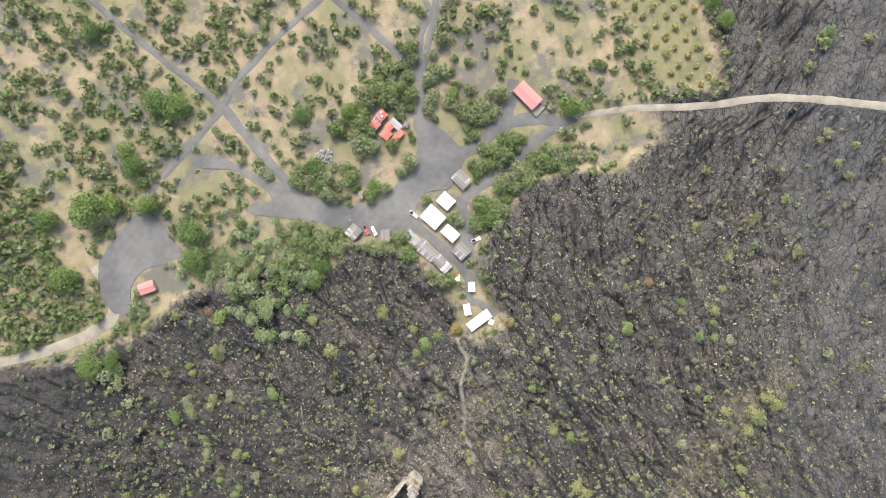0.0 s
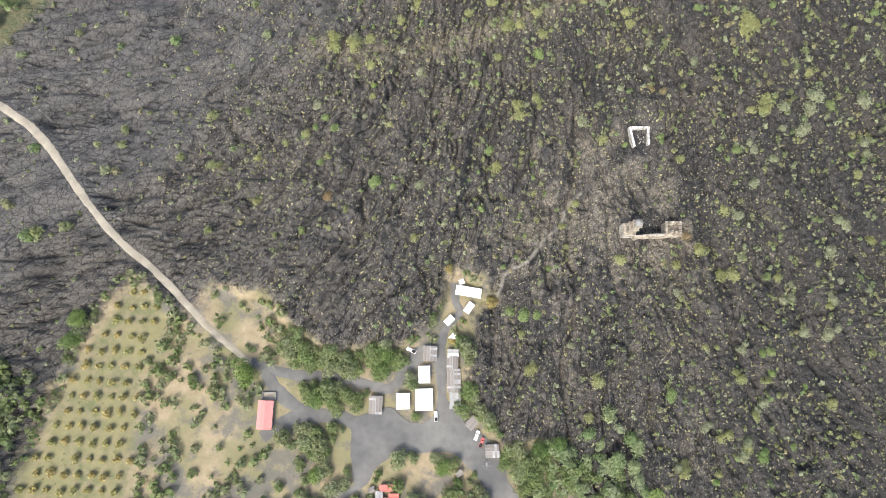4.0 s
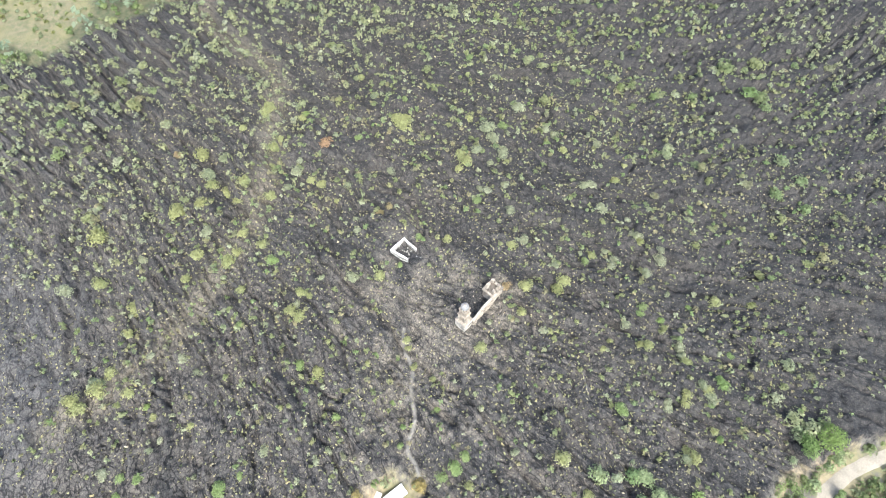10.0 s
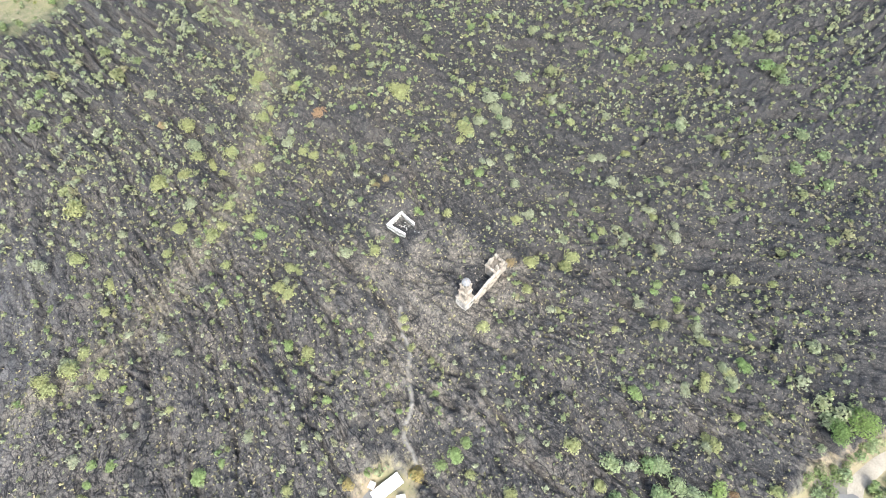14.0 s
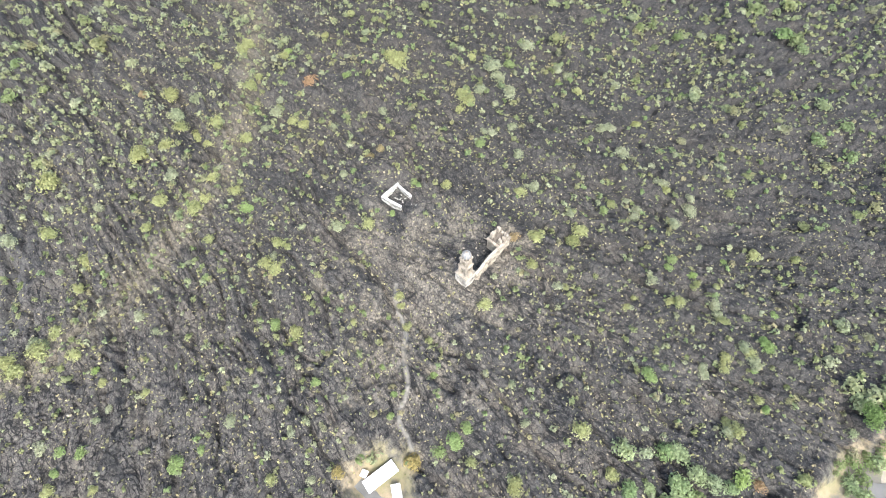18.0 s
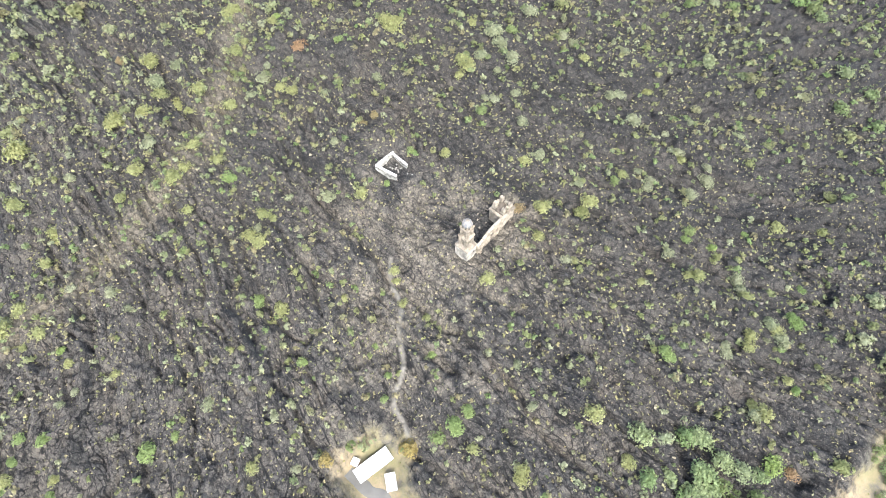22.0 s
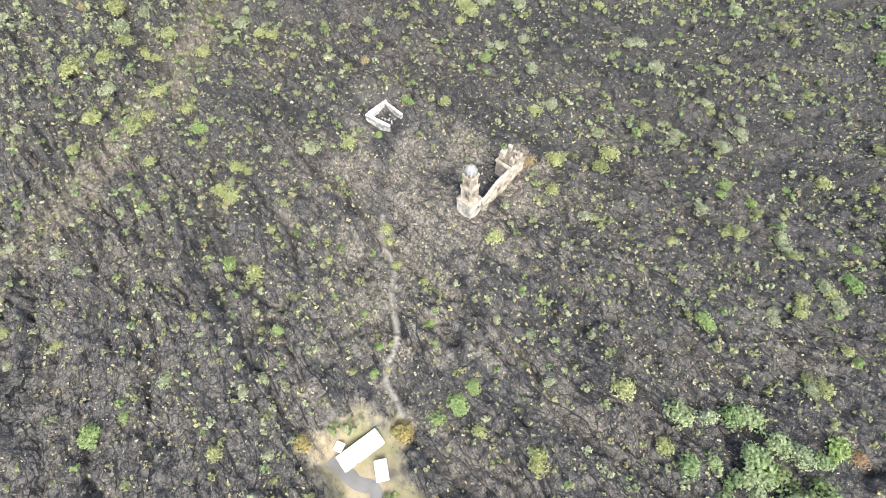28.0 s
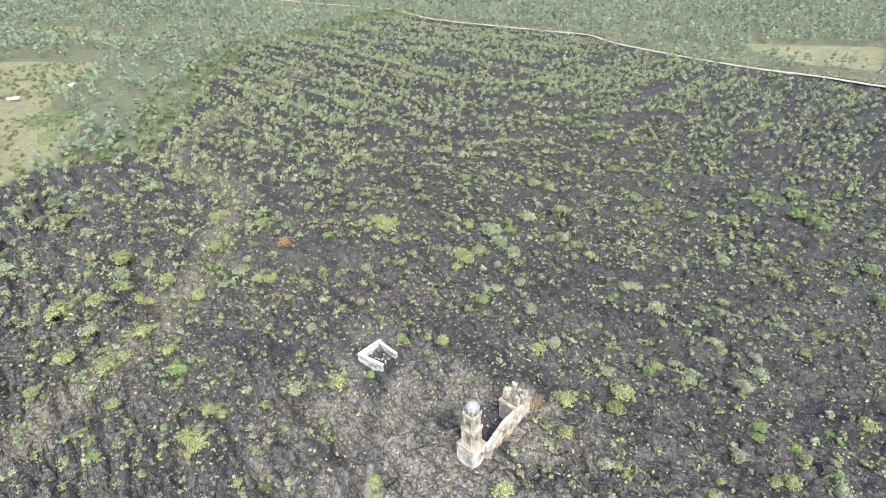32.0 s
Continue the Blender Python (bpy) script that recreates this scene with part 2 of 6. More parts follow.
# ---- materials ----
def material(name, base, rough=0.85, metal=0.0, vary=0.25, scale=3.0, fine=25.0, bump=0.15, spec=0.3, other=None, per_object=0.0):
    """A surface with a base colour that varies at two scales, and a fine relief."""
    m = bpy.data.materials.new(name)
    m.use_nodes = True
    n, l = m.node_tree.nodes, m.node_tree.links
    b = n["Principled BSDF"]
    b.inputs["Roughness"].default_value, b.inputs["Metallic"].default_value = rough, metal
    b.inputs["Specular IOR Level"].default_value = spec
    tc = n.new("ShaderNodeTexCoord")
    big, small = n.new("ShaderNodeTexNoise"), n.new("ShaderNodeTexNoise")
    big.inputs["Scale"].default_value, small.inputs["Scale"].default_value = scale, fine
    big.inputs["Detail"].default_value, small.inputs["Detail"].default_value = 5, 3
    for t in (big, small):
        l.new(tc.outputs["Object"], t.inputs["Vector"])
    dark = tuple(c * (1 - vary) for c in base)
    mix = n.new("ShaderNodeMix")
    mix.data_type = "RGBA"
    mix.inputs["A"].default_value, mix.inputs["B"].default_value = (*(other or dark), 1), (*[min(1, c * (1 + vary * 0.5)) for c in base], 1)
    ramp = n.new("ShaderNodeMapRange")
    ramp.inputs["From Min"].default_value, ramp.inputs["From Max"].default_value = 0.35, 0.65
    l.new(big.outputs["Fac"], ramp.inputs["Value"])
    l.new(ramp.outputs["Result"], mix.inputs["Factor"])
    last = mix.outputs["Result"]
    hsv = n.new("ShaderNodeHueSaturation")
    val = n.new("ShaderNodeMapRange")
    val.inputs["From Min"].default_value, val.inputs["From Max"].default_value = 0.3, 0.7
    val.inputs["To Min"].default_value, val.inputs["To Max"].default_value = 1 - vary * 0.6, 1 + vary * 0.6
    l.new(small.outputs["Fac"], val.inputs["Value"])
    l.new(last, hsv.inputs["Color"])
    l.new(val.outputs["Result"], hsv.inputs["Value"])
    last = hsv.outputs["Color"]
    if per_object:
        info, h2, r2 = n.new("ShaderNodeObjectInfo"), n.new("ShaderNodeHueSaturation"), n.new("ShaderNodeMapRange")
        r2.inputs["To Min"].default_value, r2.inputs["To Max"].default_value = 1 - per_object, 1 + per_object
        l.new(info.outputs["Random"], r2.inputs["Value"])
        l.new(r2.outputs["Result"], h2.inputs["Value"])
        l.new(last, h2.inputs["Color"])
        last = h2.outputs["Color"]
    l.new(last, b.inputs["Base Color"])
    if bump:
        bp = n.new("ShaderNodeBump")
        bp.inputs["Strength"].default_value, bp.inputs["Distance"].default_value = bump, 0.1
        l.new(small.outputs["Fac"], bp.inputs["Height"])
        l.new(bp.outputs["Normal"], b.inputs["Normal"])
    return m


def ground_material():
    m = bpy.data.materials.new("lava_and_soil")
    m.use_nodes = True
    n, l = m.node_tree.nodes, m.node_tree.links
    b = n["Principled BSDF"]
    b.inputs["Roughness"].default_value, b.inputs["Specular IOR Level"].default_value = 0.9, 0.25
    tc = n.new("ShaderNodeTexCoord")

    def noise_at(scale, detail=5, rough=0.6):
        t = n.new("ShaderNodeTexNoise")
        t.inputs["Scale"].default_value, t.inputs["Detail"].default_value, t.inputs["Roughness"].default_value = scale, detail, rough
        l.new(tc.outputs["Object"], t.inputs["Vector"])
        return t.outputs["Fac"]

    def remap(sock, a, c, lo=0.0, hi=1.0):
        r = n.new("ShaderNodeMapRange")
        for key, v in (("From Min", a), ("From Max", c), ("To Min", lo), ("To Max", hi)):
            r.inputs[key].default_value = v
        l.new(sock, r.inputs["Value"])
        return r.outputs["Result"]

    def mix(fac, a, c):
        x = n.new("ShaderNodeMix")
        x.data_type = "RGBA"
        for key, v in (("A", a), ("B", c)):
            if isinstance(v, tuple):
                x.inputs[key].default_value = (*v, 1)
            else:
                l.new(v, x.inputs[key])
        l.new(fac, x.inputs["Factor"])
        return x.outputs["Result"]

    def attr(name):
        a = n.new("ShaderNodeAttribute")
        a.attribute_name = name
        return a.outputs["Fac"]

    def add(a, c, k=1.0):
        x = n.new("ShaderNodeMath")
        x.operation = "MULTIPLY_ADD"
        l.new(c, x.inputs[0])
        x.inputs[1].default_value = k
        l.new(a, x.inputs[2])
        return x.outputs[0]

    edge = remap(noise_at(0.35, 6, 0.7), 0, 1, -1, 1)
    coarse, mid, fine, grit = noise_at(0.045, 6, 0.6), noise_at(0.22, 6, 0.65), noise_at(1.1, 6, 0.72), noise_at(4.0, 4, 0.75)
    shake = n.new("ShaderNodeTexNoise")
    shake.inputs["Scale"].default_value, shake.inputs["Detail"].default_value = 0.5, 5
    l.new(tc.outputs["Object"], shake.inputs["Vector"])
    warp = n.new("ShaderNodeVectorMath")
    warp.operation = "MULTIPLY_ADD"
    l.new(shake.outputs["Color"], warp.inputs[0])
    warp.inputs[1].default_value = (3.0, 3.0, 0.0)
    l.new(tc.outputs["Object"], warp.inputs[2])

    def cells(scale, feature, out, rand=1.0):
        v = n.new("ShaderNodeTexVoronoi")
        v.feature = feature
        v.inputs["Scale"].default_value, v.inputs["Randomness"].default_value = scale, rand
        l.new(warp.outputs["Vector"], v.inputs["Vector"])
        return v.outputs[out]

    def grey(sock):
        c = n.new("ShaderNodeSeparateColor")
        l.new(sock, c.inputs["Color"])
        return c.outputs["Red"]

    wide, narrow, slit_shade = (cells(k, "DISTANCE_TO_EDGE", "Distance") for k in (0.2, 0.62, 1.25))
    tone, chip = grey(cells(0.62, "F1", "Color")), grey(cells(1.25, "F1", "Color"))
    # ropes and welts that run along the old flow
    run = n.new("ShaderNodeCombineXYZ")
    l.new(attr("across"), run.inputs["X"])
    l.new(attr("along"), run.inputs["Y"])

    def ropes(wide_scale, long_scale, detail=5):
        place = n.new("ShaderNodeMapping")
        place.inputs["Scale"].default_value = (wide_scale, long_scale, 1)
        l.new(run.outputs["Vector"], place.inputs["Vector"])
        t = n.new("ShaderNodeTexNoise")
        t.inputs["Scale"].default_value, t.inputs["Detail"].default_value, t.inputs["Roughness"].default_value = 1.0, detail, 0.62
        l.new(place.outputs["Vector"], t.inputs["Vector"])
        return t.outputs["Fac"]

    rope, wrinkle, welt, rift_shade, split_shade = ropes(0.13, 0.022), ropes(0.55, 0.13), ropes(0.055, 0.012, 6), ropes(0.11, 0.026, 3), ropes(0.27, 0.07, 3)

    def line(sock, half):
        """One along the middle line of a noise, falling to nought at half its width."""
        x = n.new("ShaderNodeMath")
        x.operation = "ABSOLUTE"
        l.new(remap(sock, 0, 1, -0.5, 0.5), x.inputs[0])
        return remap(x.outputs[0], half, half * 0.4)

    # lava: black to grey clinker, brown weathered crust, pale lichen and dry litter; black lines paint crevice shade
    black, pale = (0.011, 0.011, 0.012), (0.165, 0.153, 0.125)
    lava = mix(remap(tone, 0, 1), (0.030, 0.030, 0.031), (0.054, 0.052, 0.050))
    lava = mix(remap(mid, 0.42, 0.6, 0, 0.7), lava, (0.072, 0.067, 0.060))
    lava = mix(remap(welt, 0.50, 0.57, 0, 0.7), lava, (0.092, 0.083, 0.071))
    lava = mix(remap(coarse, 0.48, 0.6, 0, 0.55), lava, (0.095, 0.078, 0.06))
    lava = mix(remap(chip, 0.7, 0.98, 0, 0.4), lava, (0.115, 0.108, 0.095))
    lava = mix(remap(noise_at(0.06, 5, 0.7), 0.63, 0.72, 0, 0.5), lava, (0.125, 0.075, 0.052))
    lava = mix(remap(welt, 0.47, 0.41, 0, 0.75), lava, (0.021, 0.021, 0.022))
    # low creases painted near-black as if shaded, their crests paler
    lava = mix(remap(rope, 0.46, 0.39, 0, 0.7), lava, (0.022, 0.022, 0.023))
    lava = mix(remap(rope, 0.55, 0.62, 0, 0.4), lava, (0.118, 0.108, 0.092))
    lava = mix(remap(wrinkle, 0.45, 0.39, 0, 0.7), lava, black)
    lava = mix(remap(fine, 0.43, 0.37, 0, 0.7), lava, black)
    lava = mix(remap(fine, 0.58, 0.63, 0, 0.65), lava, (0.13, 0.121, 0.103))
    lava = mix(attr("old"), lava, (0.098, 0.09, 0.08))
    # crack and rift lines put the shade of crevices into the colour
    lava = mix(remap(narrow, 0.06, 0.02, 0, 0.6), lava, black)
    lava = mix(remap(slit_shade, 0.05, 0.02, 0, 0.3), lava, black)
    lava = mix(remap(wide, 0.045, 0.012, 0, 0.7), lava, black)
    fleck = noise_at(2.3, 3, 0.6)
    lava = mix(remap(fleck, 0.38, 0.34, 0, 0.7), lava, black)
    lava = mix(remap(line(split_shade, 0.016), 0, 1, 0, 0.75), lava, black)
    lava = mix(remap(line(rift_shade, 0.014), 0, 1, 0, 0.9), lava, (0.008, 0.008, 0.008))
    lava = mix(attr("young"), lava, (0.017, 0.017, 0.018))
    lava = mix(remap(fleck, 0.61, 0.65, 0, 0.75), lava, pale)
    lava = mix(remap(grit, 0.58, 0.63, 0, 0.7), lava, pale)
    sand = mix(remap(mid, 0.38, 0.62), (0.072, 0.072, 0.073), (0.105, 0.102, 0.098))
    # low spots and wrinkles of the ash painted dark like shade
    sand = mix(remap(fine, 0.46, 0.38, 0, 0.5), sand, (0.025, 0.025, 0.026))
    sand = mix(remap(wrinkle, 0.44, 0.38, 0, 0.6), sand, (0.03, 0.03, 0.031))
    lava = mix(remap(add(attr("ash"), edge, 0.35), 0.25, 0.8, 0, 0.5), lava, sand)
    scrub = mix(remap(fine, 0.38, 0.62), (0.08, 0.071, 0.055), (0.22, 0.192, 0.14))
    trod = mix(remap(fine, 0.40, 0.60), (0.05, 0.046, 0.04), (0.235, 0.208, 0.165))
    lava = mix(remap(add(attr("ridge"), edge, 9.0), -3, 8, 0, 0.6), lava, scrub)
    lava = mix(remap(add(attr("tread"), edge, 6.0), 0.5, 6.5, 0, 0.62), lava, trod)
    # the same crevice shade painted over scrub and trodden ground
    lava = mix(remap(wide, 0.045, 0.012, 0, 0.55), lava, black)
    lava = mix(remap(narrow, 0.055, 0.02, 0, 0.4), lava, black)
    lava = mix(remap(line(rift_shade, 0.012), 0, 1, 0, 0.6), lava, black)
    lava = mix(remap(add(attr("path"), edge, 0.5), -0.1, 0.8, 0, 0.85), lava, mix(fine, (0.12, 0.112, 0.098), (0.24, 0.222, 0.19)))
    # settled ground: straw, ochre soil, grey ash
    straw = mix(remap(mid, 0.3, 0.7), (0.19, 0.148, 0.094), (0.262, 0.213, 0.142))
    straw = mix(remap(coarse, 0.42, 0.60, 0, 0.7), straw, (0.115, 0.118, 0.055))
    straw = mix(remap(noise_at(0.07, 6, 0.65), 0.50, 0.60, 0, 0.85), straw, (0.088, 0.085, 0.081))
    straw = mix(remap(fine, 0.48, 0.70, 0, 0.4), straw, (0.11, 0.12, 0.05))
    straw = mix(remap(grit, 0.55, 0.75, 0, 0.5), straw, (0.26, 0.225, 0.155))
    litter = mix(remap(mid, 0.35, 0.65), (0.055, 0.07, 0.035), (0.115, 0.105, 0.062))
    meadow = mix(remap(mid, 0.35, 0.65), (0.09, 0.10, 0.047), (0.17, 0.145, 0.09))
    meadow = mix(remap(coarse, 0.45, 0.6, 0, 0.7), meadow, (0.165, 0.15, 0.075))
    tame = remap(add(attr("settled"), edge, 10.0), -2, 4)
    wooded = remap(add(attr("woods"), edge, 6.0), -3, 3)
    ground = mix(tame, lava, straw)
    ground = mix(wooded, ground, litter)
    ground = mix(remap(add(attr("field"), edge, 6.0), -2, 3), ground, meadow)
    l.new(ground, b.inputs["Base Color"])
    last = None
    for height, strength, far in ((rope, 0.4, 1.2), (wrinkle, 0.5, 0.7), (remap(wide, 0.0, 0.1), 0.5, 0.5), (remap(narrow, 0.0, 0.1), 0.6, 0.4), (fine, 0.35, 0.4)):
        bp = n.new("ShaderNodeBump")
        bp.inputs["Distance"].default_value = far
        l.new(remap(tame, 0, 1, strength, 0.04), bp.inputs["Strength"])
        l.new(height, bp.inputs["Height"])
        if last:
            l.new(last, bp.inputs["Normal"])
        last = bp.outputs["Normal"]
    l.new(last, b.inputs["Normal"])
    return m


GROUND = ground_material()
ASH = material("dark_ash", (0.078, 0.077, 0.075), 0.95, vary=0.16, scale=0.045, fine=0.3, bump=0.1, other=(0.135, 0.131, 0.122))
DIRT = material("pale_dirt", (0.235, 0.21, 0.165), 0.95, vary=0.2, scale=0.15, fine=1.5, bump=0.2)
STONE = material("weathered_stone", (0.285, 0.252, 0.20), 0.9, vary=0.4, scale=0.35, fine=3.0, bump=0.4, other=(0.15, 0.13, 0.105))
PLASTER = material("limewashed_plaster", (0.385, 0.362, 0.315), 0.9, vary=0.3, scale=0.4, fine=3.0, bump=0.3, other=(0.16, 0.148, 0.128))
DOME = material("grey_dome_render", (0.20, 0.203, 0.205), 0.85, vary=0.3, scale=0.8, fine=5, bump=0.25)
WHITE = material("white_sheet", (0.66, 0.66, 0.65), 0.6, vary=0.10, scale=0.3, fine=2, bump=0.05)
PINK = material("pink_metal_roof", (0.42, 0.165, 0.15), 0.55, vary=0.12, scale=0.25, fine=2, bump=0.08)
RED = material("red_metal_roof", (0.37, 0.105, 0.085), 0.55, vary=0.15, scale=0.3, fine=2, bump=0.08)
BROWN = material("weathered_boards", (0.115, 0.10, 0.088), 0.9, vary=0.35, scale=0.7, fine=4, bump=0.3, other=(0.19, 0.178, 0.167))
# ---- the land ----
def graded(lo, hi, reach):
    """Even steps over the middle, widening towards the horizon."""
    def run(start, way):
        out, s, at, gone = [], 0.8, start, 0.0
        while abs(at) < reach:
            gone += s
            at += way * s
            out.append(at)
            s = min(3.2, 0.8 + gone * 0.017) if gone < 230 else s * 1.07
        return out
    mid = list(np.arange(lo, hi, 0.8))
    return np.array(run(lo, -1)[::-1] + mid + run(mid[-1], 1))


def build_land():
    gx, gy = graded(-135, 115, 4200), graded(-130, 110, 4200)
    xx, yy = np.meshgrid(gx, gy)
    x, y = xx.ravel(), yy.ravel()
    z, settled, woods, field, path, ridge, tread = plan(x, y)
    nx, ny = len(gx), len(gy)
    across, along = flow_lines(x + 10 * (fbm(x / 30, y / 30, 31, 2) - 0.5), y + 10 * (fbm(x / 30, y / 30, 47, 2) - 0.5))
    ash = ash_cover(x, y)
    me = bpy.data.meshes.new("ground")
    me.vertices.add(nx * ny)
    me.vertices.foreach_set("co", np.stack([x, y, z], 1).astype(np.float32).ravel())
    i = np.arange((nx - 1) * (ny - 1))
    a = (i // (nx - 1)) * nx + i % (nx - 1)
    quads = np.stack([a, a + 1, a + nx + 1, a + nx], 1).astype(np.int32)
    me.loops.add(quads.size)
    me.loops.foreach_set("vertex_index", quads.ravel())
    me.polygons.add(len(quads))
    me.polygons.foreach_set("loop_start", np.arange(0, quads.size, 4, dtype=np.int32))
    me.update(calc_edges=True)
    me.polygons.foreach_set("use_smooth", np.ones(len(quads), bool))
    for name, v in (("settled", settled), ("woods", woods), ("field", field), ("path", path), ("ridge", ridge), ("tread", tread)):
        me.attributes.new(name, "FLOAT", "POINT").data.foreach_set("value", np.clip(v, -30, 30).astype(np.float32))
    for name, v in (("across", across), ("along", along), ("ash", ash), ("young", 0.6 * np.clip((x + 30) / 170, 0, 1)), ("old", 0.55 * np.clip((-x - 20) / 150, 0, 1))):
        me.attributes.new(name, "FLOAT", "POINT").data.foreach_set("value", v.astype(np.float32))
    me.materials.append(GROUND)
    return tagged(new("ground", me), "dark rough lava field beside dry straw-coloured village ground", "ground", kind="structure")


LAND = build_land()


def mesh_of(name, verts, faces, mat, flat=True):
    me = bpy.data.meshes.new(name)
    me.from_pydata([tuple(v) for v in verts], [], faces)
    me.materials.append(mat)
    if not flat:
        me.polygons.foreach_set("use_smooth", np.ones(len(me.polygons), bool))
    me.update()
    return me


def strip(name, line, width, mat, label, lift=0.1, wobble=0.5, seed=1, category="road"):
    """A road that lies on the land, with uneven edges and a low raised crown."""
    line = smooth(line, steps=10)
    p = np.array(line)
    d = np.gradient(p, axis=0)
    d /= np.linalg.norm(d, axis=1)[:, None] + 1e-9
    side = np.stack([-d[:, 1], d[:, 0]], 1)
    far = np.r_[0, np.cumsum(np.linalg.norm(np.diff(p, axis=0), axis=1))]
    wide = np.broadcast_to(np.asarray(np.interp(far, np.linspace(0, far[-1], len(np.atleast_1d(width))), np.atleast_1d(width))), far.shape)
    left = wide / 2 + wobble * 2 * (fbm(far / 5, far * 0 + seed, seed, 3) - 0.5)
    right = wide / 2 + wobble * 2 * (fbm(far / 5, far * 0 + seed + 9, seed + 3, 3) - 0.5)
    rows = [(1.0, left, -0.15), (0.8, left, lift), (0.0, left, lift + 0.06), (-0.8, right, lift), (-1.0, right, -0.15)]
    verts = []
    for k in range(len(p)):
        zs = plan(np.array([p[k, 0] + side[k, 0] * o[k] * s for s, o, _ in rows]), np.array([p[k, 1] + side[k, 1] * o[k] * s for s, o, _ in rows]))[0]
        for (s, o, up), zz in zip(rows, zs):
            verts.append((*(p[k] + side[k] * o[k] * s), zz + up))
    faces = [(5 * k + j, 5 * k + j + 1, 5 * k + j + 6, 5 * k + j + 5) for k in range(len(p) - 1) for j in range(4)]
    ob = new(name, mesh_of(name, verts, faces, mat, False))
    return tagged(ob, label, category, kind="structure")


def yard(name, outline, mat, label, lift=0.07, seed=3, wobble=1.2):
    """A flat open area with an uneven edge."""
    line = np.array(smooth(outline, True, 8))
    turn = np.linspace(0, 40, len(line))
    c = line.mean(0)
    way = (line - c) / (np.linalg.norm(line - c, axis=1)[:, None] + 1e-9)
    line = line + way * (wobble * 2 * (fbm(turn, turn * 0 + seed, seed, 3) - 0.5))[:, None]
    bm = bmesh.new()
    top = bm.faces.new([bm.verts.new((x, y, VILLAGE + 0.28 + lift)) for x, y in line])
    if top.normal.z < 0:
        top.normal_flip()
    top.normal_update()
    if top.normal.z < 0:
        top.normal_flip()
    wall = bmesh.ops.extrude_face_region(bm, geom=[top])
    for v in [g for g in wall["geom"] if isinstance(g, bmesh.types.BMVert)]:
        v.co.z -= 0
    for v in top.verts:
        v.co.z -= 0.7
    bmesh.ops.triangulate(bm, faces=bm.faces[:])
    bmesh.ops.recalc_face_normals(bm, faces=bm.faces[:])
    me = bpy.data.meshes.new(name)
    bm.to_mesh(me)
    bm.free()
    me.materials.append(mat)
    return tagged(new(name, me), label, "road", kind="structure")


strip("dirt_road", NORTH_ROAD[::6] + [NORTH_ROAD[-1]], [3.6, 4.4, 4.8, 5.2, 5.0, 5.4], DIRT, "pale winding dirt road across dark lava", seed=2)
strip("dirt_road", SOUTH_ROAD[::6] + [SOUTH_ROAD[-1]], [8, 7, 6, 5.5, 5.5, 6], DIRT, "pale dirt road leaving the ash car park", seed=4)
strip("dirt_road", FAR_ROAD[::6] + [FAR_ROAD[-1]], 4.5, DIRT, "pale dirt road along the edge of distant pine woods", seed=5, wobble=1.2, lift=0.5)
for k, (line, width) in enumerate(ASH_ROADS):
    strip("ash_road", line, width, ASH, "dark grey volcanic ash track between dry plots", seed=20 + k, wobble=0.9)
yard("plaza", PLAZA, ASH, "open square of dark grey volcanic ash", seed=5)
yard("car_park", CAR_PARK, ASH, "car park of dark grey volcanic ash", seed=8)
yard("car_park", WEST_LOT, ASH, "long ash lot beside the track", seed=11, lift=0.13)
# ---- building helpers ----
rng = np.random.default_rng(7)


def thing(name, m, label, category, group=""):
    ob = new(name)
    ob.empty_display_size = 0.3
    ob.matrix_basis = m
    return tagged(ob, label, category, group)


def part(name, bm, mat, parent, label="", at=None, shade=False):
    """Links a bmesh (or a mesh) as one part of a thing."""
    if isinstance(bm, bmesh.types.BMesh):
        me = bpy.data.meshes.new(name)
        bm.to_mesh(me)
        bm.free()
        if shade:
            me.polygons.foreach_set("use_smooth", np.ones(len(me.polygons), bool))
    else:
        me = bm
    if not me.materials:
        me.materials.append(mat)
    ob = new(name, me)
    ob.parent = parent
    if at is not None:
        ob.matrix_basis = at
    return tagged(ob, label)


def box(w, d, h, x=0, y=0, z=0, bevel=0.03, rough=0.0, cuts=0, seed=0, ragged=0.0):
    """A box on z, centred on x and y, with worn edges; cuts and rough make it uneven, ragged breaks its top."""
    bm = bmesh.new()
    bmesh.ops.create_cube(bm, size=1)
    for v in bm.verts:
        v.co = Vector((v.co.x * w, v.co.y * d, (v.co.z + 0.5) * h))
    if cuts:
        bmesh.ops.subdivide_edges(bm, edges=bm.edges[:], cuts=cuts, use_grid_fill=True)
        for v in bm.verts:
            q = noise.noise_vector(Vector((v.co.x * 0.9 + seed, v.co.y * 0.9, v.co.z * 0.9)))
            v.co += q * rough
            if ragged and v.co.z > h * 0.55:
                k = noise.noise(Vector((v.co.x * 0.8 + seed, v.co.y * 0.8, 3.1))) + 0.5 * noise.noise(Vector((v.co.x * 2.3, v.co.y * 2.3 + seed, 1)))
                v.co.z += ragged * k * (v.co.z / h - 0.55) / 0.45
    elif bevel:
        bmesh.ops.bevel(bm, geom=bm.edges[:], offset=min(bevel, w / 3, d / 3, h / 3), segments=1, affect="EDGES")
    bmesh.ops.translate(bm, verts=bm.verts[:], vec=(x, y, z))
    return bm


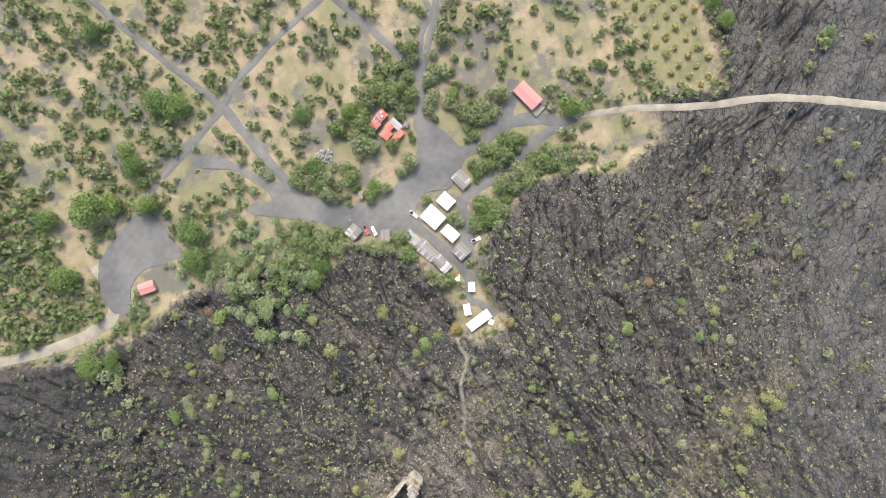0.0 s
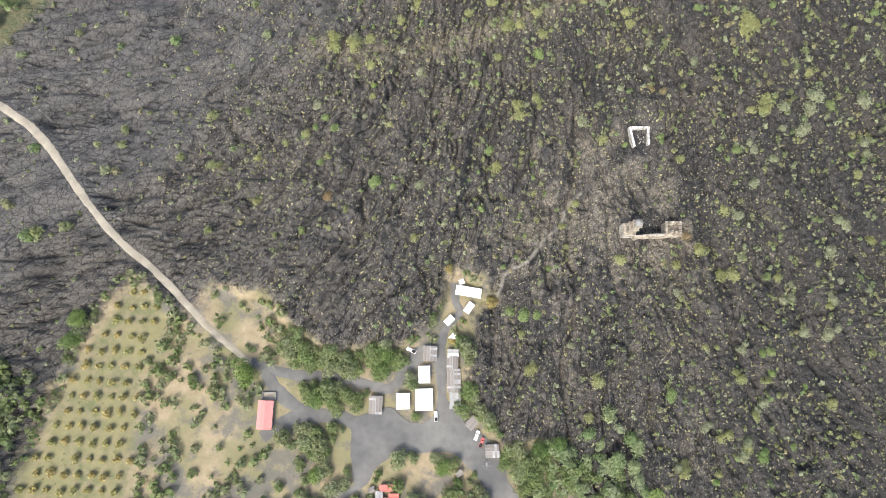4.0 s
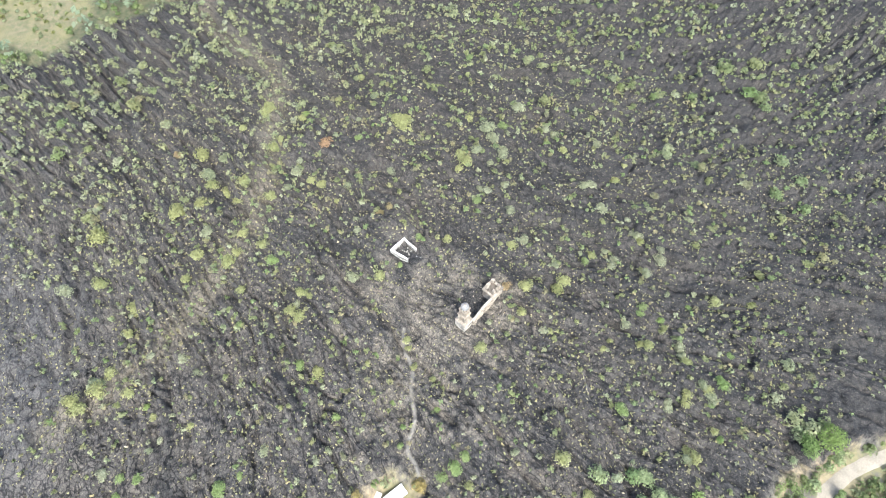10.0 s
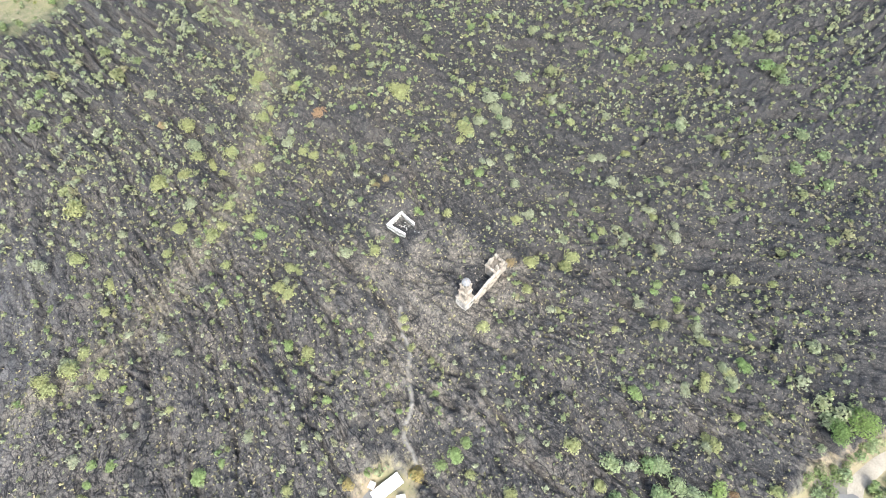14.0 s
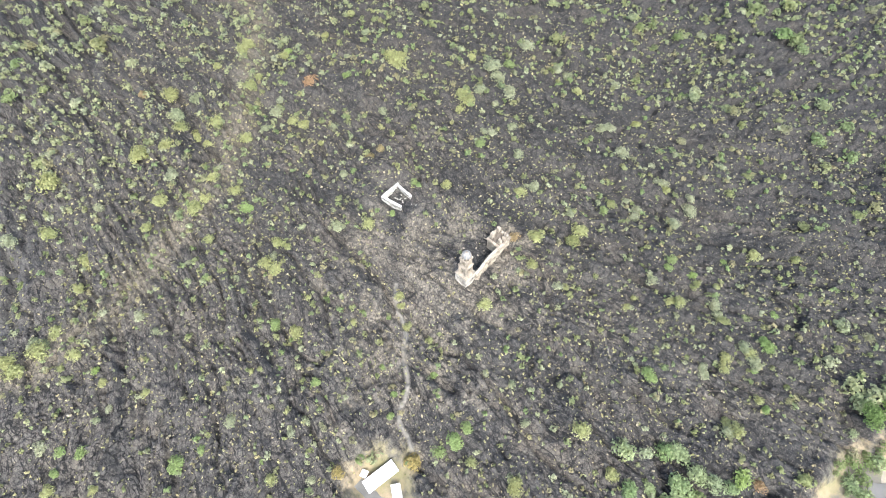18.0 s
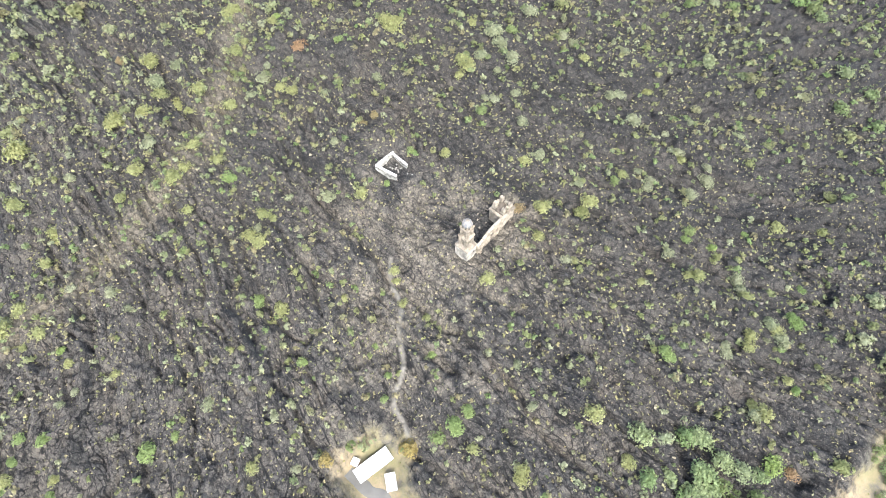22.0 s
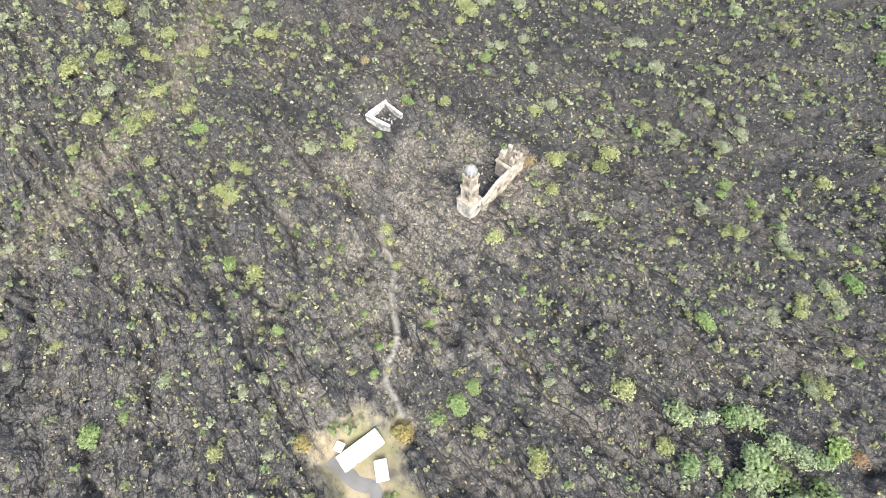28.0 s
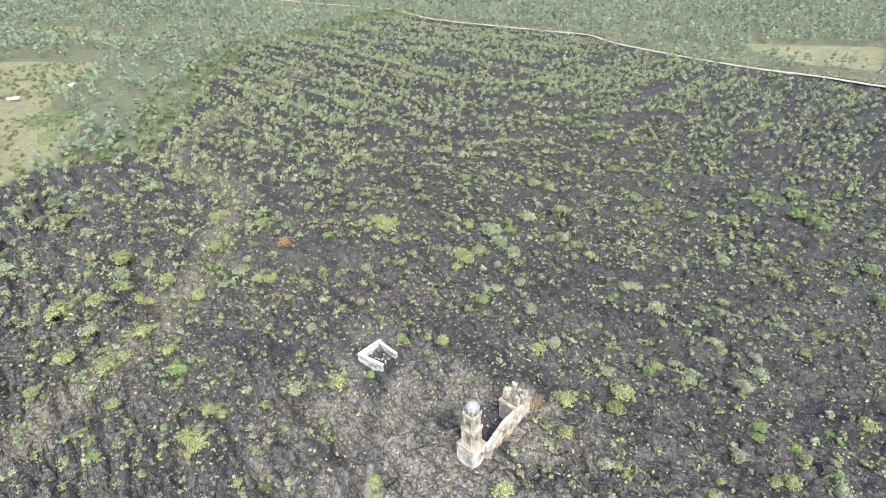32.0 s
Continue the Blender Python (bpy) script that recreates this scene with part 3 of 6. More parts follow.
def tube(r0, r1, h, x=0, y=0, z=0, sides=10, rings=()):
    """An upright turned shape: radii at heights from r0 to r1, with rings of (height share, radius) between."""
    prof = [(0, r0), *rings, (1, r1)]
    bm = bmesh.new()
    loops = [[bm.verts.new((x + r * math.cos(2 * math.pi * k / sides), y + r * math.sin(2 * math.pi * k / sides), z + h * t)) for k in range(sides)] for t, r in prof]
    for a, b in zip(loops, loops[1:]):
        for k in range(sides):
            bm.faces.new((a[k], a[(k + 1) % sides], b[(k + 1) % sides], b[k]))
    bm.faces.new(loops[0][::-1])
    bm.faces.new(loops[-1])
    return bm


def slab_of(outline, thick, axis="y"):
    """An outline in x and z pushed through a thickness along y."""
    bm = bmesh.new()
    front = [bm.verts.new((a, -thick / 2, b)) for a, b in outline]
    back = [bm.verts.new((a, thick / 2, b)) for a, b in outline]
    n = len(outline)
    bm.faces.new(front)
    bm.faces.new(back[::-1])
    for k in range(n):
        bm.faces.new((front[(k + 1) % n], front[k], back[k], back[(k + 1) % n]))
    bmesh.ops.recalc_face_normals(bm, faces=bm.faces[:])
    return bm


def arch_piece(width, opening, spring, height, thick, steps=8):
    """The wall over an arched opening: from the spring line to the top."""
    r = opening / 2
    pts = [(-width / 2, spring), (-r, spring)]
    pts += [(-r * math.cos(math.pi * k / steps), spring + r * math.sin(math.pi * k / steps)) for k in range(1, steps)]
    pts += [(r, spring), (width / 2, spring), (width / 2, height), (-width / 2, height)]
    bm = slab_of(pts, thick)
    bmesh.ops.triangulate(bm, faces=[f for f in bm.faces if len(f.verts) > 4])
    return bm


# ---- the ruined church ----
def church():
    c = thing("church_ruin", pose(0, 0, 0), "ruined stone church front with one bell tower rising from dark lava", "church ruin")
    base = part("tower_base", box(6.0, 6.4, 9.4, 3.0, 2.75, -1.3, rough=0.07, cuts=9, seed=2), PLASTER, c, "pale limewashed square tower base, stained by rain")
    # black slab in place of the opening's unlit inside
    part("window", box(0.7, 0.12, 1.0, 4.4, -0.50, 4.2, 0.02), DARK, base, "small dark square window")
    part("plinth", box(6.3, 6.7, 1.2, 3.0, 2.75, -1.2, rough=0.06, cuts=5, seed=5), PLASTER, base)
    part("cornice", box(6.35, 6.75, 0.45, 3.0, 2.75, 8.0, rough=0.05, cuts=8, seed=4), STONE, base)
    part("cornice_step", box(6.2, 6.6, 0.4, 3.0, 2.75, 8.45, rough=0.05, cuts=8, seed=7), STONE, base)
    z = 8.85
    for side, high in ((5.0, 6.6), (4.3, 5.6)):
        st = part("tower_stage", box(side, side, 0.5, 3.0, 2.75, z, 0.06), STONE, c, "carved belfry stage with arched openings and corner columns")
        core = side * 0.86
        pier, open_w, thick = core * 0.30, core * 0.40, 0.75
        for sx in (-1, 1):
            for sy in (-1, 1):
                part("pier", box(pier, pier, high - 1.2, 3.0 + sx * (core - pier) / 2, 2.75 + sy * (core - pier) / 2, z + 0.5, rough=0.04, cuts=4, seed=int(z) + sx + sy), STONE, st)
                for ox, oy in ((0.05, -0.42), (-0.42, 0.05)):
                    part("column", tube(0.30, 0.24, high - 1.5, 3.0 + sx * (side / 2 - 0.28 + ox), 2.75 + sy * (side / 2 - 0.28 + oy), z + 0.5, 10,
                                        ((0.0, 0.36), (0.05, 0.36), (0.07, 0.27), (0.9, 0.23), (0.92, 0.34))), STONE, st)
        for k in range(4):
            turn = pose(3.0, 2.75, z + 0.5, 0, 0, 90 * k) @ pose(0, -(core - thick) / 2, 0)
            part("arch", arch_piece(core * 0.44, open_w, (high - 1.2) * 0.58, high - 1.2, thick), STONE, st, at=turn)
            part("parapet", box(core * 0.42, 0.4, 0.9, 0, 0.1, 0, 0.03), STONE, st, at=turn)
            part("pediment", slab_of([(-0.9, 0), (0.9, 0), (0, 0.7)], 0.35), STONE, st, at=pose(3.0, 2.75, z + high - 0.65, 0, 0, 90 * k) @ pose(0, -core / 2 - 0.05, 0))
        part("floor", box(core * 0.8, core * 0.8, 0.3, 3.0, 2.75, z + 0.45, 0.02), STONE, st)
        part("entablature", box(core + 0.35, core + 0.35, 0.75, 3.0, 2.75, z + high - 0.75, rough=0.04, cuts=5, seed=9), STONE, st)
        part("cornice", box(side + 0.05, side + 0.05, 0.3, 3.0, 2.75, z + high - 0.05, rough=0.05, cuts=6, seed=3), STONE, st)
        for sx in (-1, 1):
            for sy in (-1, 1):
                part("pinnacle", tube(0.30, 0.05, 1.0, 3.0 + sx * side * 0.44, 2.75 + sy * side * 0.44, z + high + 0.25, 8, ((0.25, 0.32), (0.3, 0.2), (0.6, 0.27))), STONE, st)
        z += high + 0.25
    drum = part("drum", tube(2.0, 1.95, 1.7, 3.0, 2.75, z, 8, ((0.1, 2.05), (0.12, 1.9), (0.85, 1.9), (0.88, 2.15))), STONE, c, "octagonal stone drum")
    for k in range(8):
        a = math.radians(45 * k + 22.5)
        # niche without depth: a dark slab paints its shade
        part("drum_niche", box(0.75, 0.12, 0.85, 0, 0, 0, 0.02), DARKSTONE, drum, at=pose(3.0 + 1.88 * math.cos(a), 2.75 + 1.88 * math.sin(a), z + 0.4, 0, 0, 45 * k + 112.5))
    z += 1.7
    prof = [(math.sin(t * math.pi / 2), math.cos(t * math.pi / 2)) for t in np.linspace(0, 0.93, 8)]
    dome = part("dome", tube(2.12, 2.12 * prof[-1][1], 2.75, 3.0, 2.75, z, 24, [(p[0] / prof[-1][0] * 0.999, 2.12 * p[1]) for p in prof[1:-1]]), DOME, c, "grey ribbed dome", shade=True)
    for k in range(8):
        bm = bmesh.new()
        a = math.radians(45 * k)
        rows = []
        for t in np.linspace(0, 0.9, 9):
            r, h = 2.12 * math.cos(t * math.pi / 2), 2.78 * math.sin(t * math.pi / 2)
            for o, up in ((-0.11, 0.0), (0.0, 0.11), (0.11, 0.0)):
                rows.append(bm.verts.new((3.0 + (r + up) * math.cos(a) - o * math.sin(a), 2.75 + (r + up) * math.sin(a) + o * math.cos(a), z + h + up * 0.5)))
        for j in range(8):
            for i in range(2):
                bm.faces.new((rows[3 * j + i], rows[3 * j + i + 1], rows[3 * j + i + 4], rows[3 * j + i + 3]))
        part("rib", bm, STONE, dome)
    part("finial", tube(0.42, 0.08, 0.8, 3.0, 2.75, z + 2.6, 10, ((0.2, 0.48), (0.3, 0.3), (0.6, 0.34))), STONE, dome)
    # the front wall between the towers
    lo = -3.2
    tops = [(6.0, 7.2), (8.2, 7.5), (10.5, 8.6), (12.5, 9.4), (14.4, 10.2), (17, 10.1), (19.5, 10.3), (22.5, 10.0)]
    outline = [(6.0, lo), (22.5, lo)] + tops[::-1]
    wall = part("facade_wall", slab_of(outline, 1.1), STONE, c, "thick pale stone church front with a broken sloping top", at=pose(0, -1.0, 0, 0, 0, 1.0))
    for (xa, za), (xb, zb) in zip(tops, tops[1:]):
        n = 4
        for k in range(n):
            xx, zz = xa + (xb - xa) * (k + 0.5) / n, za + (zb - za) * (k + 0.5) / n
            part("coping_stone", box((xb - xa) / n * 0.95, 1.05 + 0.3 * rng.random(), 0.22 + 0.3 * rng.random(), xx, 0.06 * rng.random(), zz - 0.14, 0.05), PLASTER if rng.random() < 0.5 else STONE, wall)
    part("base_course", box(16.4, 0.9, 3.6, 14.2, -0.45, -4.2, 0.06), STONE, wall)
    for xx, hh in ((6.9, 6.3), (8.3, 6.5), (11.2, 7.3), (12.2, 7.6), (13.3, 7.9), (15.8, 8.3), (17.0, 8.4), (18.6, 8.4), (19.6, 8.4), (21.3, 8.4)):
        part("pilaster_column", tube(0.34, 0.27, hh, xx, -0.62, -0.9, 10, ((0.0, 0.42), (0.06, 0.42), (0.08, 0.31), (0.93, 0.27), (0.95, 0.4))), STONE, wall)
    part("string_course", box(16.4, 0.5, 0.4, 14.2, -0.62, 4.0, 0.04), STONE, wall)
    part("string_course", box(9.4, 0.55, 0.45, 17.6, -0.62, 7.9, 0.04), STONE, wall)
    for xx, ww, z0, hh in ((9.8, 1.3, 0.4, 3.0), (14.6, 1.7, 1.2, 3.2), (20.4, 1.1, 0.4, 3.0), (14.6, 1.5, 5.2, 2.4)):
        r = ww / 2
        pts = [(-r, 0), (r, 0), (r, hh - r)] + [(r * math.cos(math.pi * k / 8), hh - r + r * math.sin(math.pi * k / 8)) for k in range(1, 8)] + [(-r, hh - r)]
        # dark slab on the wall face stands for the niche's inner shade
        part("niche", slab_of(pts, 0.3), DARKSTONE, wall, "arched niche in the front wall, a dark slab for its shade", at=pose(xx, -0.50, z0))
    # the unfinished second tower
    t2 = part("unfinished_tower", box(7.6, 7.2, 11.2, 25.9, 2.7, -1.6, rough=0.12, cuts=10, seed=12), STONE, c, "square stump of an unfinished stone tower")
    part("cornice", box(8.5, 8.0, 0.5, 25.9, 2.7, 9.4, rough=0.10, cuts=8, seed=13), STONE, t2)
    part("cornice_step", box(8.0, 7.5, 0.4, 25.9, 2.7, 9.85, rough=0.10, cuts=8, seed=15), STONE, t2)
    part("tower_floor", box(6.4, 6.0, 0.7, 25.9, 2.7, 10.15, rough=0.15, cuts=7, seed=16), DARKSTONE, t2)
    for k, (px, py, w, d, h) in enumerate(((23.6, 0.6, 1.5, 1.4, 3.0), (23.5, 4.9, 1.5, 1.5, 3.9), (28.2, 4.9, 1.5, 1.4, 3.4), (28.2, 0.6, 1.4, 1.5, 2.6), (25.6, 5.2, 1.1, 1.2, 2.4), (26.4, 0.5, 1.2, 1.0, 1.9), (28.5, 2.7, 1.0, 1.3, 1.7))):
        stub = part("pier_stub", box(w, d, h, px, py, 10.5, rough=0.16, cuts=5, seed=30 + k, ragged=0.9), STONE, t2, "broken stone pier of the unfinished belfry")
        for sx in (-1, 1):
            part("column", tube(0.28, 0.23, h * (0.6 + 0.3 * rng.random()), px + sx * 0.42, py + (-0.75 if py < 2.7 else 0.75), 10.4, 8, ((0.08, 0.33), (0.12, 0.26))), STONE, stub)
    for k in range(26):
        a, r = rng.random() * 6.28, 4 + 9 * rng.random()
        part("fallen_stone", box(0.4 + 0.7 * rng.random(), 0.4 + 0.5 * rng.random(), 0.35 + 0.4 * rng.random(), rough=0.1, cuts=2, seed=60 + k), STONE, c,
             at=pose(14 + 1.6 * r * math.cos(a), 2 + r * math.sin(a), ground_z(14 + 1.6 * r * math.cos(a), 2 + r * math.sin(a)) - 0.1, 20 * rng.random(), 20 * rng.random(), 360 * rng.random()))
    return c


def apse():
    a = thing("apse_ruin", pose(0, 0, 0), "roofless three-sided church apse with pale worn walls in lava", "church ruin")
    for name, m, w, sd in (("west_wall", pose(7.45, 54.1, 0.2, 0, 0, 100), 11.4, 3), ("end_wall", pose(12.0, 59.4, 0.2), 10.6, 8), ("east_wall", pose(16.5, 54.6, 0.2, 0, 0, 88), 9.6, 14)):
        hgt = 8.0 if name != "east_wall" else 7.4
        wl_ = part(name, box(w, 0.95, hgt, rough=0.14, cuts=11, seed=sd, ragged=0.5), APSE_PLASTER, a, "thick limewashed wall with rain stains", at=m)
        n = int(w / 0.9)
        for k in range(n):
            part("coping_stone", box(w / n * 0.96, 1.12, 0.28, -w / 2 + (k + 0.5) * w / n, 0, hgt - 0.1 + 0.12 * rng.random(), 0.05), WHITEWASH if rng.random() < 0.6 else APSE_PLASTER, wl_)
        for k in range(3):
            part("pilaster", box(0.7, 0.35, hgt * 0.8, -w / 2 + w * (k + 0.7) / 3.4, -0.6, 0, rough=0.06, cuts=4, seed=sd + k), APSE_PLASTER, wl_)
    # shade of the apse niche put in as a dark slab
    part("niche", slab_of([(-0.7, 0), (0.7, 0), (0.7, 2.2), (0, 3.0), (-0.7, 2.2)], 0.2), DARKSTONE, a, "arched niche, a dark slab for its shade", at=pose(12.0, 58.8, 2.6))
    part("broken_buttress", box(1.1, 3.2, 5.2, 8.6, 47.0, -0.6, rough=0.35, cuts=6, seed=21, ragged=2.2), STONE, a, "broken stone stump at the end of the wall")
    part("fallen_beam", box(3.4, 0.35, 0.35, 0, 0, 0, 0.04), APSE_PLASTER, a, at=pose(17.8, 49.4, 3.4, 0, 8, 20))
    for k in range(14):
        xx, yy = 9 + 8 * rng.random(), 44 + 13 * rng.random()
        part("fallen_stone", box(0.5 + 0.6 * rng.random(), 0.5, 0.4, rough=0.1, cuts=2, seed=90 + k), APSE_PLASTER, a, at=pose(xx, yy, ground_z(xx, yy) - 0.1, 0, 20 * rng.random(), 360 * rng.random()))
    return a


DARK = material("dark_opening", (0.02, 0.02, 0.02), 0.9, vary=0.2)
APSE_PLASTER = material("stained_white_plaster", (0.385, 0.375, 0.345), 0.9, vary=0.35, scale=0.45, fine=3.0, bump=0.35, other=(0.12, 0.12, 0.105))
# darker stone: painted shade of the niches, and the stump's floor
DARKSTONE = material("dark_stone", (0.11, 0.093, 0.074), 0.95, vary=0.35, scale=0.7, fine=4, bump=0.3)
WHITEWASH = material("whitewash", (0.55, 0.535, 0.50), 0.9, vary=0.25, scale=0.5, fine=4, bump=0.2)
WALLS = material("painted_block_wall", (0.33, 0.29, 0.24), 0.9, vary=0.15, scale=0.5, fine=5, bump=0.15)
WOOD = material("old_timber", (0.15, 0.115, 0.085), 0.85, vary=0.3, scale=1.2, fine=8, bump=0.2)
STEEL = material("galvanised_steel", (0.42, 0.43, 0.44), 0.45, 0.6, vary=0.15, scale=0.8, fine=6, bump=0.05)
GREYSHEET = material("grey_sheet_roof", (0.25, 0.247, 0.24), 0.6, vary=0.2, scale=0.4, fine=3, bump=0.1)
SOLAR = material("solar_glass", (0.02, 0.03, 0.05), 0.15, vary=0.1, bump=0.0, spec=0.6)
CARWHITE = material("white_car_paint", (0.78, 0.78, 0.77), 0.3, vary=0.03, bump=0.0, spec=0.5)
CARRED = material("red_car_paint", (0.42, 0.09, 0.08), 0.3, vary=0.06, bump=0.0, spec=0.5)
GLASS = material("dark_car_glass", (0.03, 0.035, 0.04), 0.08, vary=0.05, bump=0.0, spec=0.6)
RUBBER = material("tyre_rubber", (0.025, 0.025, 0.025), 0.8, vary=0.1)
LAMP = material("lamp_lens", (0.7, 0.68, 0.62), 0.2, vary=0.05, bump=0.0, spec=0.5)
TAIL = material("tail_lens", (0.35, 0.03, 0.03), 0.2, vary=0.05, bump=0.0, spec=0.5)
church()
apse()


# ---- village buildings ----
def sheet(w, d, thick=0.05, wave=0.045, pitch=0.45):
    """A ridged metal sheet in the xy plane, ribs along x."""
    n = max(4, int(d / pitch) * 2)
    bm = bmesh.new()
    top, low = [], []
    for k in range(n + 1):
        y = -d / 2 + d * k / n
        zz = wave if k % 2 else 0.0
        top.append([bm.verts.new((s * w / 2, y, zz + thick)) for s in (-1, 1)])
        low.append([bm.verts.new((s * w / 2, y, zz)) for s in (-1, 1)])
    for k in range(n):
        bm.faces.new((top[k][0], top[k][1], top[k + 1][1], top[k + 1][0]))
        bm.faces.new((low[k][1], low[k][0], low[k + 1][0], low[k + 1][1]))
        bm.faces.new((top[k][0], top[k + 1][0], low[k + 1][0], low[k][0]))
        bm.faces.new((top[k + 1][1], top[k][1], low[k][1], low[k + 1][1]))
    bm.faces.new((top[0][1], top[0][0], low[0][0], low[0][1]))
    bm.faces.new((top[n][0], top[n][1], low[n][1], low[n][0]))
    return bm


def slope(parent, name, mat, w, run, x, y, z, tilt, turn, label="", panels=1, seed=0):
    """Roof sheets side by side on one slope, running along local x, falling along local y."""
    for k in range(panels):
        pw = w / panels
        part(name, sheet(pw * 1.01, run, 0.05), mat, parent, label, at=pose(x, y, z, 0, 0, turn) @ pose(0, 0, 0, -tilt, 0, 0) @ pose(-w / 2 + (k + 0.5) * pw, -run / 2, 0.008 * ((k + seed) % 2)))


def house(name, cx, cy, w, d, turn, eave, rise, roof, walls, label, category="house", panels=4, base=VILLAGE, over=0.35, opening=True):
    """A small building with block walls and a two-sided sheet roof; the ridge runs along local x."""
    h = thing(name, pose(cx, cy, base, 0, 0, turn), label, category)
    t = 0.18
    for nm, ww, dd, x, y in (("wall", w, t, 0, -d / 2 + t / 2), ("wall", w, t, 0, d / 2 - t / 2), ("wall", t, d - 2 * t, -w / 2 + t / 2, 0), ("wall", t, d - 2 * t, w / 2 - t / 2, 0)):
        part(nm, box(ww, dd, eave + 0.3, x, y, -0.3, 0.02), walls, h)
    for sx in (-1, 1):
        part("gable", slab_of([(-d / 2 + 0.05, 0), (d / 2 - 0.05, 0), (0, rise)], t), walls, h, at=pose(sx * (w / 2 - t / 2), 0, eave, 0, 0, 90))
    run = math.hypot(d / 2 + over, rise * (d / 2 + over) / (d / 2))
    tilt = math.degrees(math.atan2(rise, d / 2))
    for turned in (0, 180):
        for k in range(panels):
            pw = (w + 2 * over) / panels
            part("roof_sheet", sheet(pw * 1.01, run), roof, h, at=pose(0, 0, eave + rise + 0.03, 0, 0, turned) @ pose(0, 0, 0, tilt, 0, 0) @ pose(-(w / 2 + over) + (k + 0.5) * pw, -run / 2, 0.008 * (k % 2)))
    part("ridge_cap", box(w + 2 * over, 0.36, 0.08, 0, 0, eave + rise + 0.06, 0.02), roof, h)
    if opening:
        dr = part("door", box(0.95, 0.08, 2.05, -w * 0.2, -d / 2 - 0.02, 0.02, 0.02), WOOD, h, "plain wooden door")
        part("handle", box(0.05, 0.08, 0.14, -w * 0.2 + 0.36, -d / 2 - 0.09, 1.0, 0.01), STEEL, dr)
        wd = part("window", box(1.2, 0.06, 1.0, w * 0.2, -d / 2 - 0.02, 1.05, 0.01), GLASS, h)
        part("frame", box(1.36, 0.05, 0.09, w * 0.2, -d / 2 - 0.04, 0.97, 0.01), WOOD, wd)
    return h


def stall(name, cx, cy, w, d, turn, roof, label, eave=2.2, rise=0.7, both=True, base=VILLAGE, planks=7):
    """An open market stall: posts, a counter, board walls and a patched board roof."""
    s = thing(name, pose(cx, cy, base + 0.3, 0, 0, turn), label, "market stall", "market stalls")
    nx = max(2, int(w / 2.6) + 1)
    for k in range(nx):
        for sy in (-1, 1):
            part("post", box(0.12, 0.12, eave + 0.3, -w / 2 + 0.2 + (w - 0.4) * k / (nx - 1), sy * (d / 2 - 0.2), -0.3, 0.015), WOOD, s)
    for k in range(int(w / 0.5)):
        part("wall_board", box(0.47, 0.04, 1.7, -w / 2 + 0.25 + 0.5 * k, d / 2 - 0.1, -0.05 + 0.03 * rng.random(), 0.008), WOOD, s)
    part("counter", box(w * 0.8, 0.6, 0.06, 0, -d / 2 + 0.6, 0.88, 0.01), WOOD, s)
    part("counter_front", box(w * 0.8, 0.04, 0.86, 0, -d / 2 + 0.34, 0.0, 0.008), WOOD, s)
    rise_at = d / 2 if both else d
    run = math.hypot(rise_at + 0.3, rise * (rise_at + 0.3) / rise_at)
    tilt = math.degrees(math.atan2(rise, rise_at))
    for turned in ((0, 180) if both else (0,)):
        n = planks
        for k in range(n):
            pw = (w + 0.6) / n
            m = pose(0, 0 if both else d / 2, eave + rise, 0, 0, turned) @ pose(0, 0, 0, tilt, 0, 0) @ pose(-(w + 0.6) / 2 + (k + 0.5) * pw, -run / 2 - 0.12 * rng.random(), 0.03 * (k % 2) + 0.01 * rng.random(), 0, 0, 1.5 * (rng.random() - 0.5))
            part("roof_panel", sheet(pw * 1.02, run * (0.94 + 0.1 * rng.random()), 0.04, 0.03, 0.6), roof if rng.random() < 0.8 else GREYSHEET, s, at=m)
    if both:
        part("ridge_board", box(w + 0.6, 0.3, 0.07, 0, 0, eave + rise + 0.04, 0.015), GREYSHEET, s)
    for k in range(4):
        part("weight_stone", box(0.28, 0.24, 0.16, rough=0.04, cuts=1, seed=k), STONE, s, at=pose((rng.random() - 0.5) * w * 0.8, (rng.random() - 0.5) * d * 0.2, eave + rise * 0.86, 0, 0, 90 * rng.random()))
    return s


